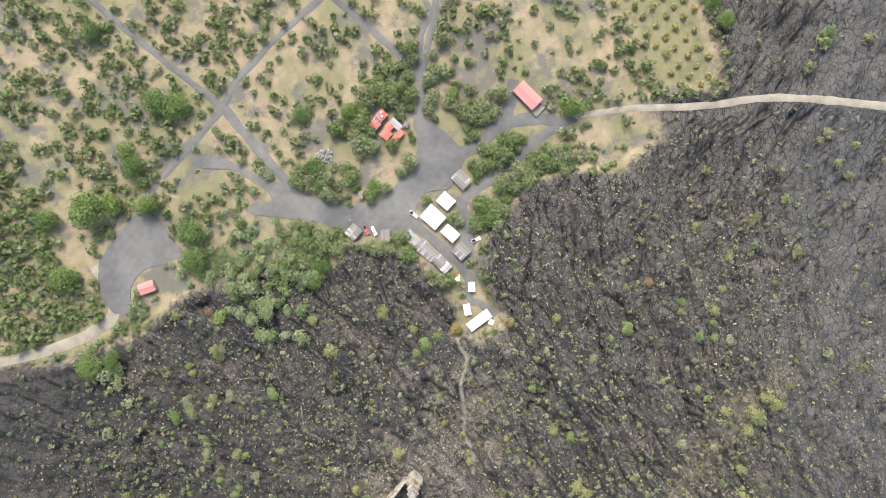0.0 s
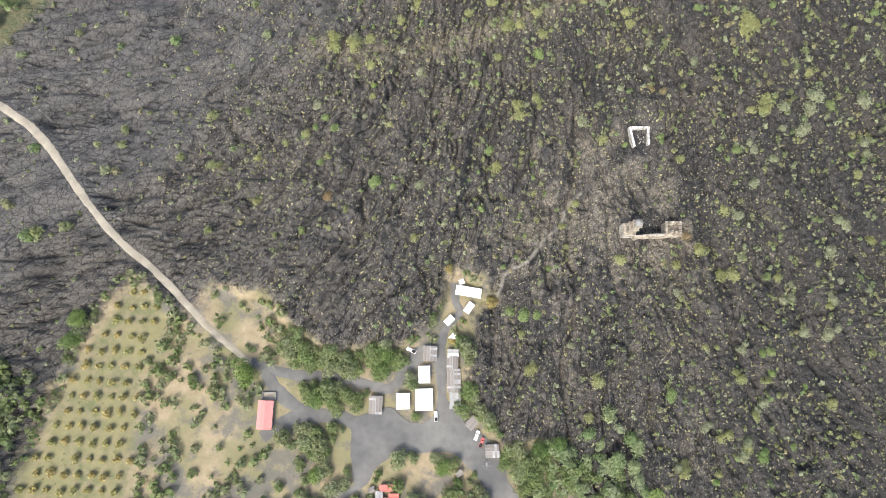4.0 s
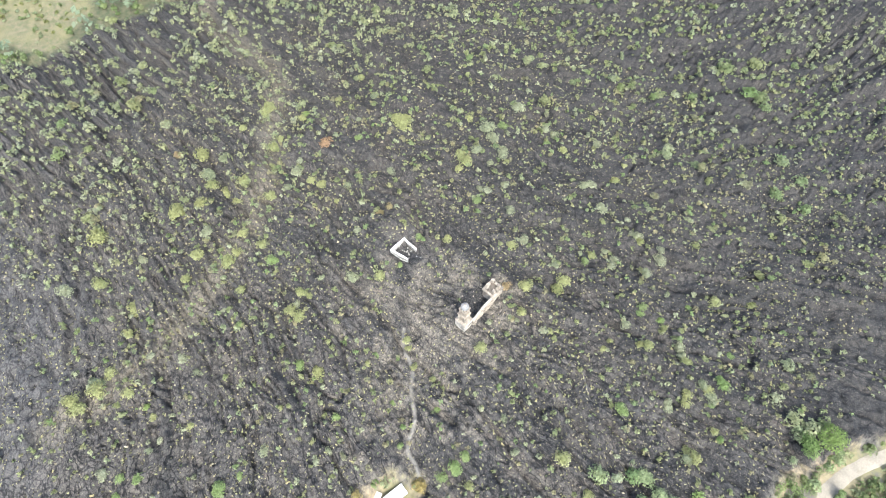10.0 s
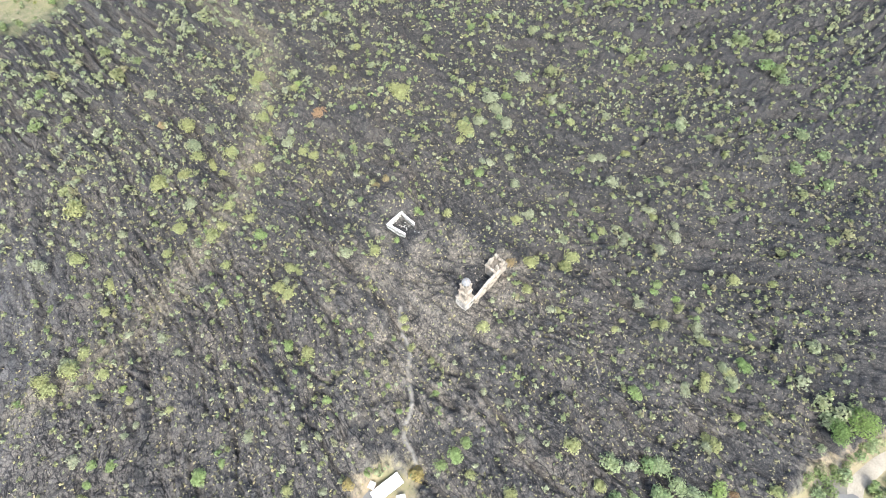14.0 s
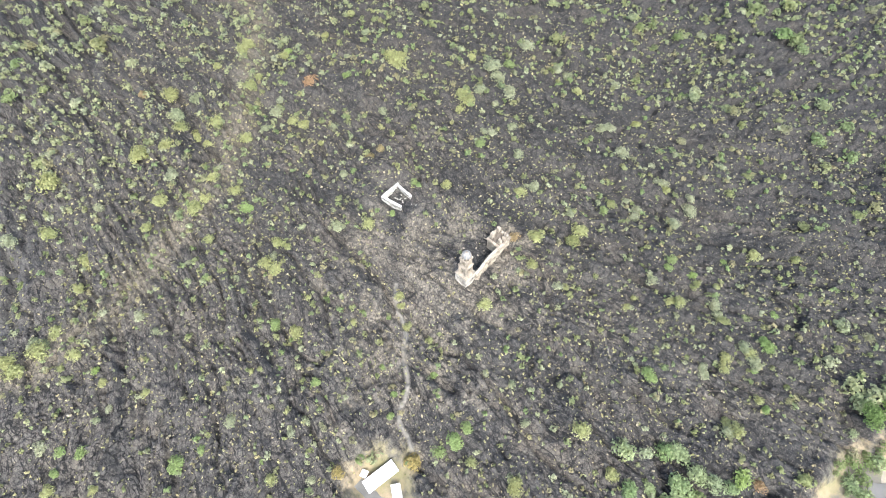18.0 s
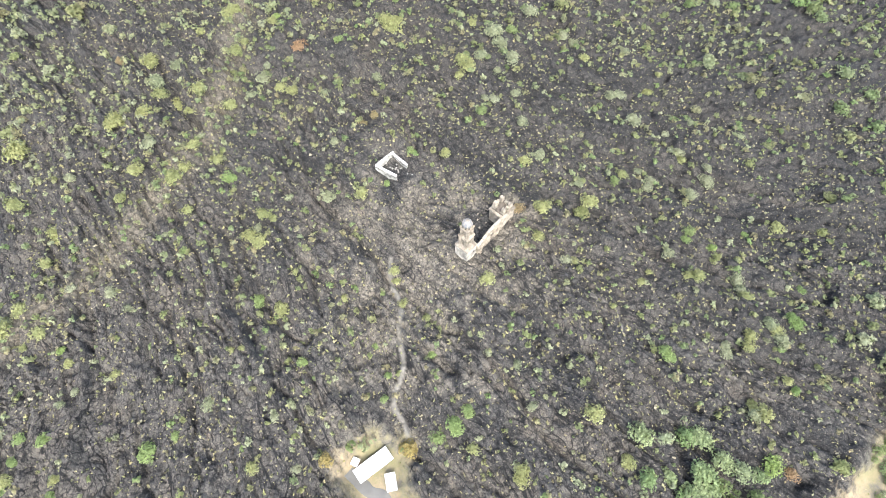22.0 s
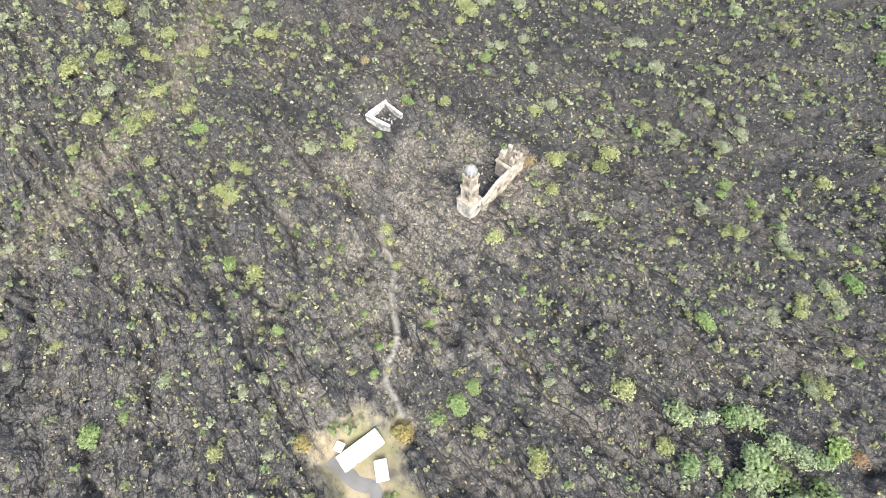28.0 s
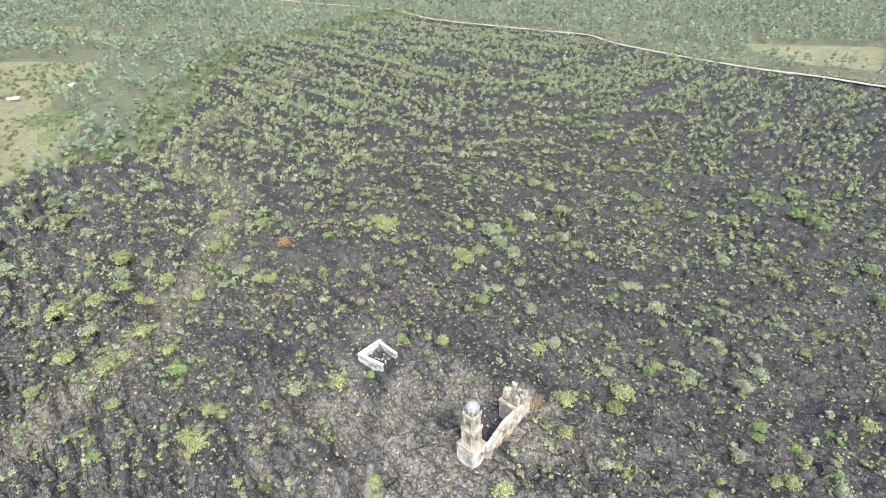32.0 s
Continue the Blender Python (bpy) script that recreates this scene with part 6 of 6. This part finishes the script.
WEST_WOOD = [(-420, -420), (-420, -40), (-330, -60), (-306, -75), (-320, -130), (-332, -206), (-300, -215), (-256, -215), (-255, -241), (-244, -268), (-262, -330), (-300, -420)]
EAST_WOOD = [(40, -300), (36, -246), (50, -205), (72, -176), (100, -190), (110, -300)]
SOUTH_WOOD = [(-186, -286), (-150, -294), (-138, -335), (-170, -380), (-220, -360)]
GROVE = [(-64, -108), (-46, -106), (-24, -107), (-4, -116), (0, -134), (2, -150), (-4, -168), (-20, -158), (-34, -150), (-52, -132)]
ORCHARD_PLOT = FIELDS[4]
vx, vy = spread(-420, 130, -420, 0, 3.7, 64, lambda x, y: 0.9 * village_share(x, y))
vr = 1.8 + 3.1 * gg.random(len(vx)) ** 1.3 + 0.9 * (np.max([region(vx, vy, w) for w in (GROVE, WEST_WOOD, EAST_WOOD, SOUTH_WOOD)], axis=0) > 0)
near = np.nonzero((vx > -182) & (vx < -48) & (vy > -158) & (vy < -44))[0][:260]
kinds = plant_kind("shrub", "green leafy shrub on dry straw-coloured ground", "shrub", VILLAGE_GREEN, 200, 380, 0.11, 0.35, 0.9, 9, 0.1, "village shrubs")
put(kinds, vx[near], vy[near], vr[near], 6)
drop_sources(kinds)
rest = np.ones(len(vx), bool)
rest[near] = False
VG = leaf_material("village_scrub_leaves", VILLAGE_GREEN, True)
edge_wood = rest & (vx > -64) & (vy > -172)
rest &= ~edge_wood
scatter("village_thicket", "dense pale and fresh green thicket between village and lava", "scrub", vx[edge_wood], vy[edge_wood], vr[edge_wood], [crown_quads(150, 370 + k, 0.115, 10, 0.85, 0.1, 0.55) for k in range(5)], leaf_material("thicket_leaves", CLUMP + VILLAGE_GREEN[:3], True), stem_quads(0.5, 0.06, 3), 22)
scatter("village_scrub", "green shrubs and hedges between dry plots", "scrub", vx[rest], vy[rest], vr[rest], [crown_quads(28, 360 + k, 0.25, 7, 0.9, 0.1, 0.5) for k in range(5)], VG, stem_quads(0.5, 0.06, 3), 12)
hx, hy = spread(-330, 110, -330, -10, 2.4, 65, lambda x, y: 0.65 * (region(x, y, SETTLED) > -1) * open_ground(x, y, 0.3) * np.clip((fbm(x / 12, y / 12, 93, 3) - 0.38) * 4, 0.1, 1))
scatter("dry_grass_tufts", "straw and olive grass tufts on dry ground", "grass", hx, hy, 0.25 + 0.5 * gg.random(len(hx)) ** 2, [crown_quads(7, 380 + k, 0.4, 3, 0.6, 0.0, 0.5) for k in range(5)], leaf_material("dry_grass", [(0.27, 0.22, 0.11), (0.20, 0.19, 0.075), (0.13, 0.145, 0.05), (0.30, 0.25, 0.15)], True), None, 13)

# the orchard
kinds = plant_kind("orchard_tree", "young fruit tree with a round yellowish-green crown", "fruit tree", ORCHARD, 220, 150, 0.18, 0.45, 0.85, 6, 0.15, "orchard rows")
ox, oy = [], []
for j in range(24):
    for i in range(12):
        x, y = -249 - 7.0 * i - 0.9 * (j % 3), -30 - 7.9 * j + 0.25 * i
        if region(np.array([x]), np.array([y]), ORCHARD_PLOT)[0] > 1 and gg.random() < 0.96:
            ox.append(x + 0.8 * gg.random())
            oy.append(y + 0.8 * gg.random())
put(kinds, ox, oy, 1.6 + 0.7 * gg.random(len(ox)), 7)
drop_sources(kinds)

# pine woods
def wood_share(x, y):
    ok = (region(x, y, WOODS) > 4) & (seg_distance(x, y, FAR_ROAD)[0] > 8)
    for f in FIELDS:
        ok &= region(x, y, f) < -1
    return ok * np.clip(1.25 - 1.5 * np.clip(fbm(x / 45, y / 45, 94, 3) - 0.52, 0, 1) * 6, 0.25, 1)


PINE_LEAF = leaf_material("pine_needles", [(0.085, 0.13, 0.052), (0.11, 0.155, 0.062), (0.135, 0.175, 0.07), (0.10, 0.14, 0.06)], True)
# far needles paler and bluer: distance haze put into their colour
HAZED_PINE = leaf_material("hazed_pine_needles", [(0.12, 0.16, 0.10), (0.14, 0.18, 0.115), (0.16, 0.195, 0.12), (0.135, 0.17, 0.115)], True)
px, py = spread(-640, -150, 60, 640, 6.6, 66, lambda x, y: 0.9 * wood_share(x, y))
scatter("pine_wood", "dense green pine wood at the edge of the lava", "woods", px, py, 2.3 + 1.5 * gg.random(len(px)), [pine_quads(26, 400 + k, 3.6, 0.5) for k in range(6)], PINE_LEAF, stem_quads(2.4, 0.06, 3), 14)
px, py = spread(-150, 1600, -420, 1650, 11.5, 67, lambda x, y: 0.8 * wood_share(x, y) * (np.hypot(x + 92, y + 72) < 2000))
scatter("pine_wood", "distant pine woods beyond the lava field, needles tinted pale for haze", "woods", px, py, 3.6 + 2.2 * gg.random(len(px)), [pine_quads(14, 420 + k, 3.4, 0.45) for k in range(6)], HAZED_PINE, stem_quads(2.0, 0.06, 3), 15)
px, py = spread(-150, 560, 350, 760, 8.0, 68, lambda x, y: 0.8 * (np.clip(region(x, y, WOODS), -1, 30) > 0) * (region(x, y, WOODS) < 45) * (np.maximum(region(x, y, FIELDS[0]), region(x, y, FIELDS[1])) < -1))
scatter("wood_edge_trees", "mixed green trees along the edge of the lava", "woods", px, py, 2.0 + 2.2 * gg.random(len(px)), [crown_quads(60, 440 + k, 0.26, 8, 1.2, 0.3) for k in range(4)], VG, stem_quads(0.6, 0.06, 3), 16)
qx, qy = spread(-330, 270, 240, 930, 5.6, 69, lambda x, y: 0.8 * (np.max([region(x, y, f) for f in FIELDS[:2] + FIELDS[3:4] + FIELDS[6:]], axis=0) > 2) * (fbm(x / 25, y / 25, 95, 2) > 0.33))
scatter("field_bushes", "rows of round olive bushes in dry fields", "scrub", qx, qy, 1.2 + 1.6 * gg.random(len(qx)), [crown_quads(44, 460 + k, 0.26, 6, 0.8, 0.05) for k in range(4)], leaf_material("field_bush_leaves", [(0.15, 0.155, 0.05), (0.12, 0.15, 0.06), (0.20, 0.22, 0.13)], True), stem_quads(0.5, 0.06, 3), 17)

# crop rows in the far fields
cx, cy = [], []
for x0, x1, y0, y1 in ((4, 32, 412, 438), (8, 50, 448, 482)):
    for k in range(int((y1 - y0) / 2.0)):
        for j in range(int((x1 - x0) / 0.9)):
            cx.append(x0 + 0.9 * j + 0.35 * (y0 + 2.0 * k - y0))
            cy.append(y0 + 2.0 * k)
scatter("crop_rows", "straight green rows of a field crop", "crops", np.array(cx), np.array(cy), np.full(len(cx), 0.55), [crown_quads(6, 480 + k, 0.5, 3, 0.6, 0.0, 0.5) for k in range(4)], leaf_material("crop_leaves", [(0.10, 0.17, 0.05), (0.13, 0.20, 0.06)], True), None, 18)
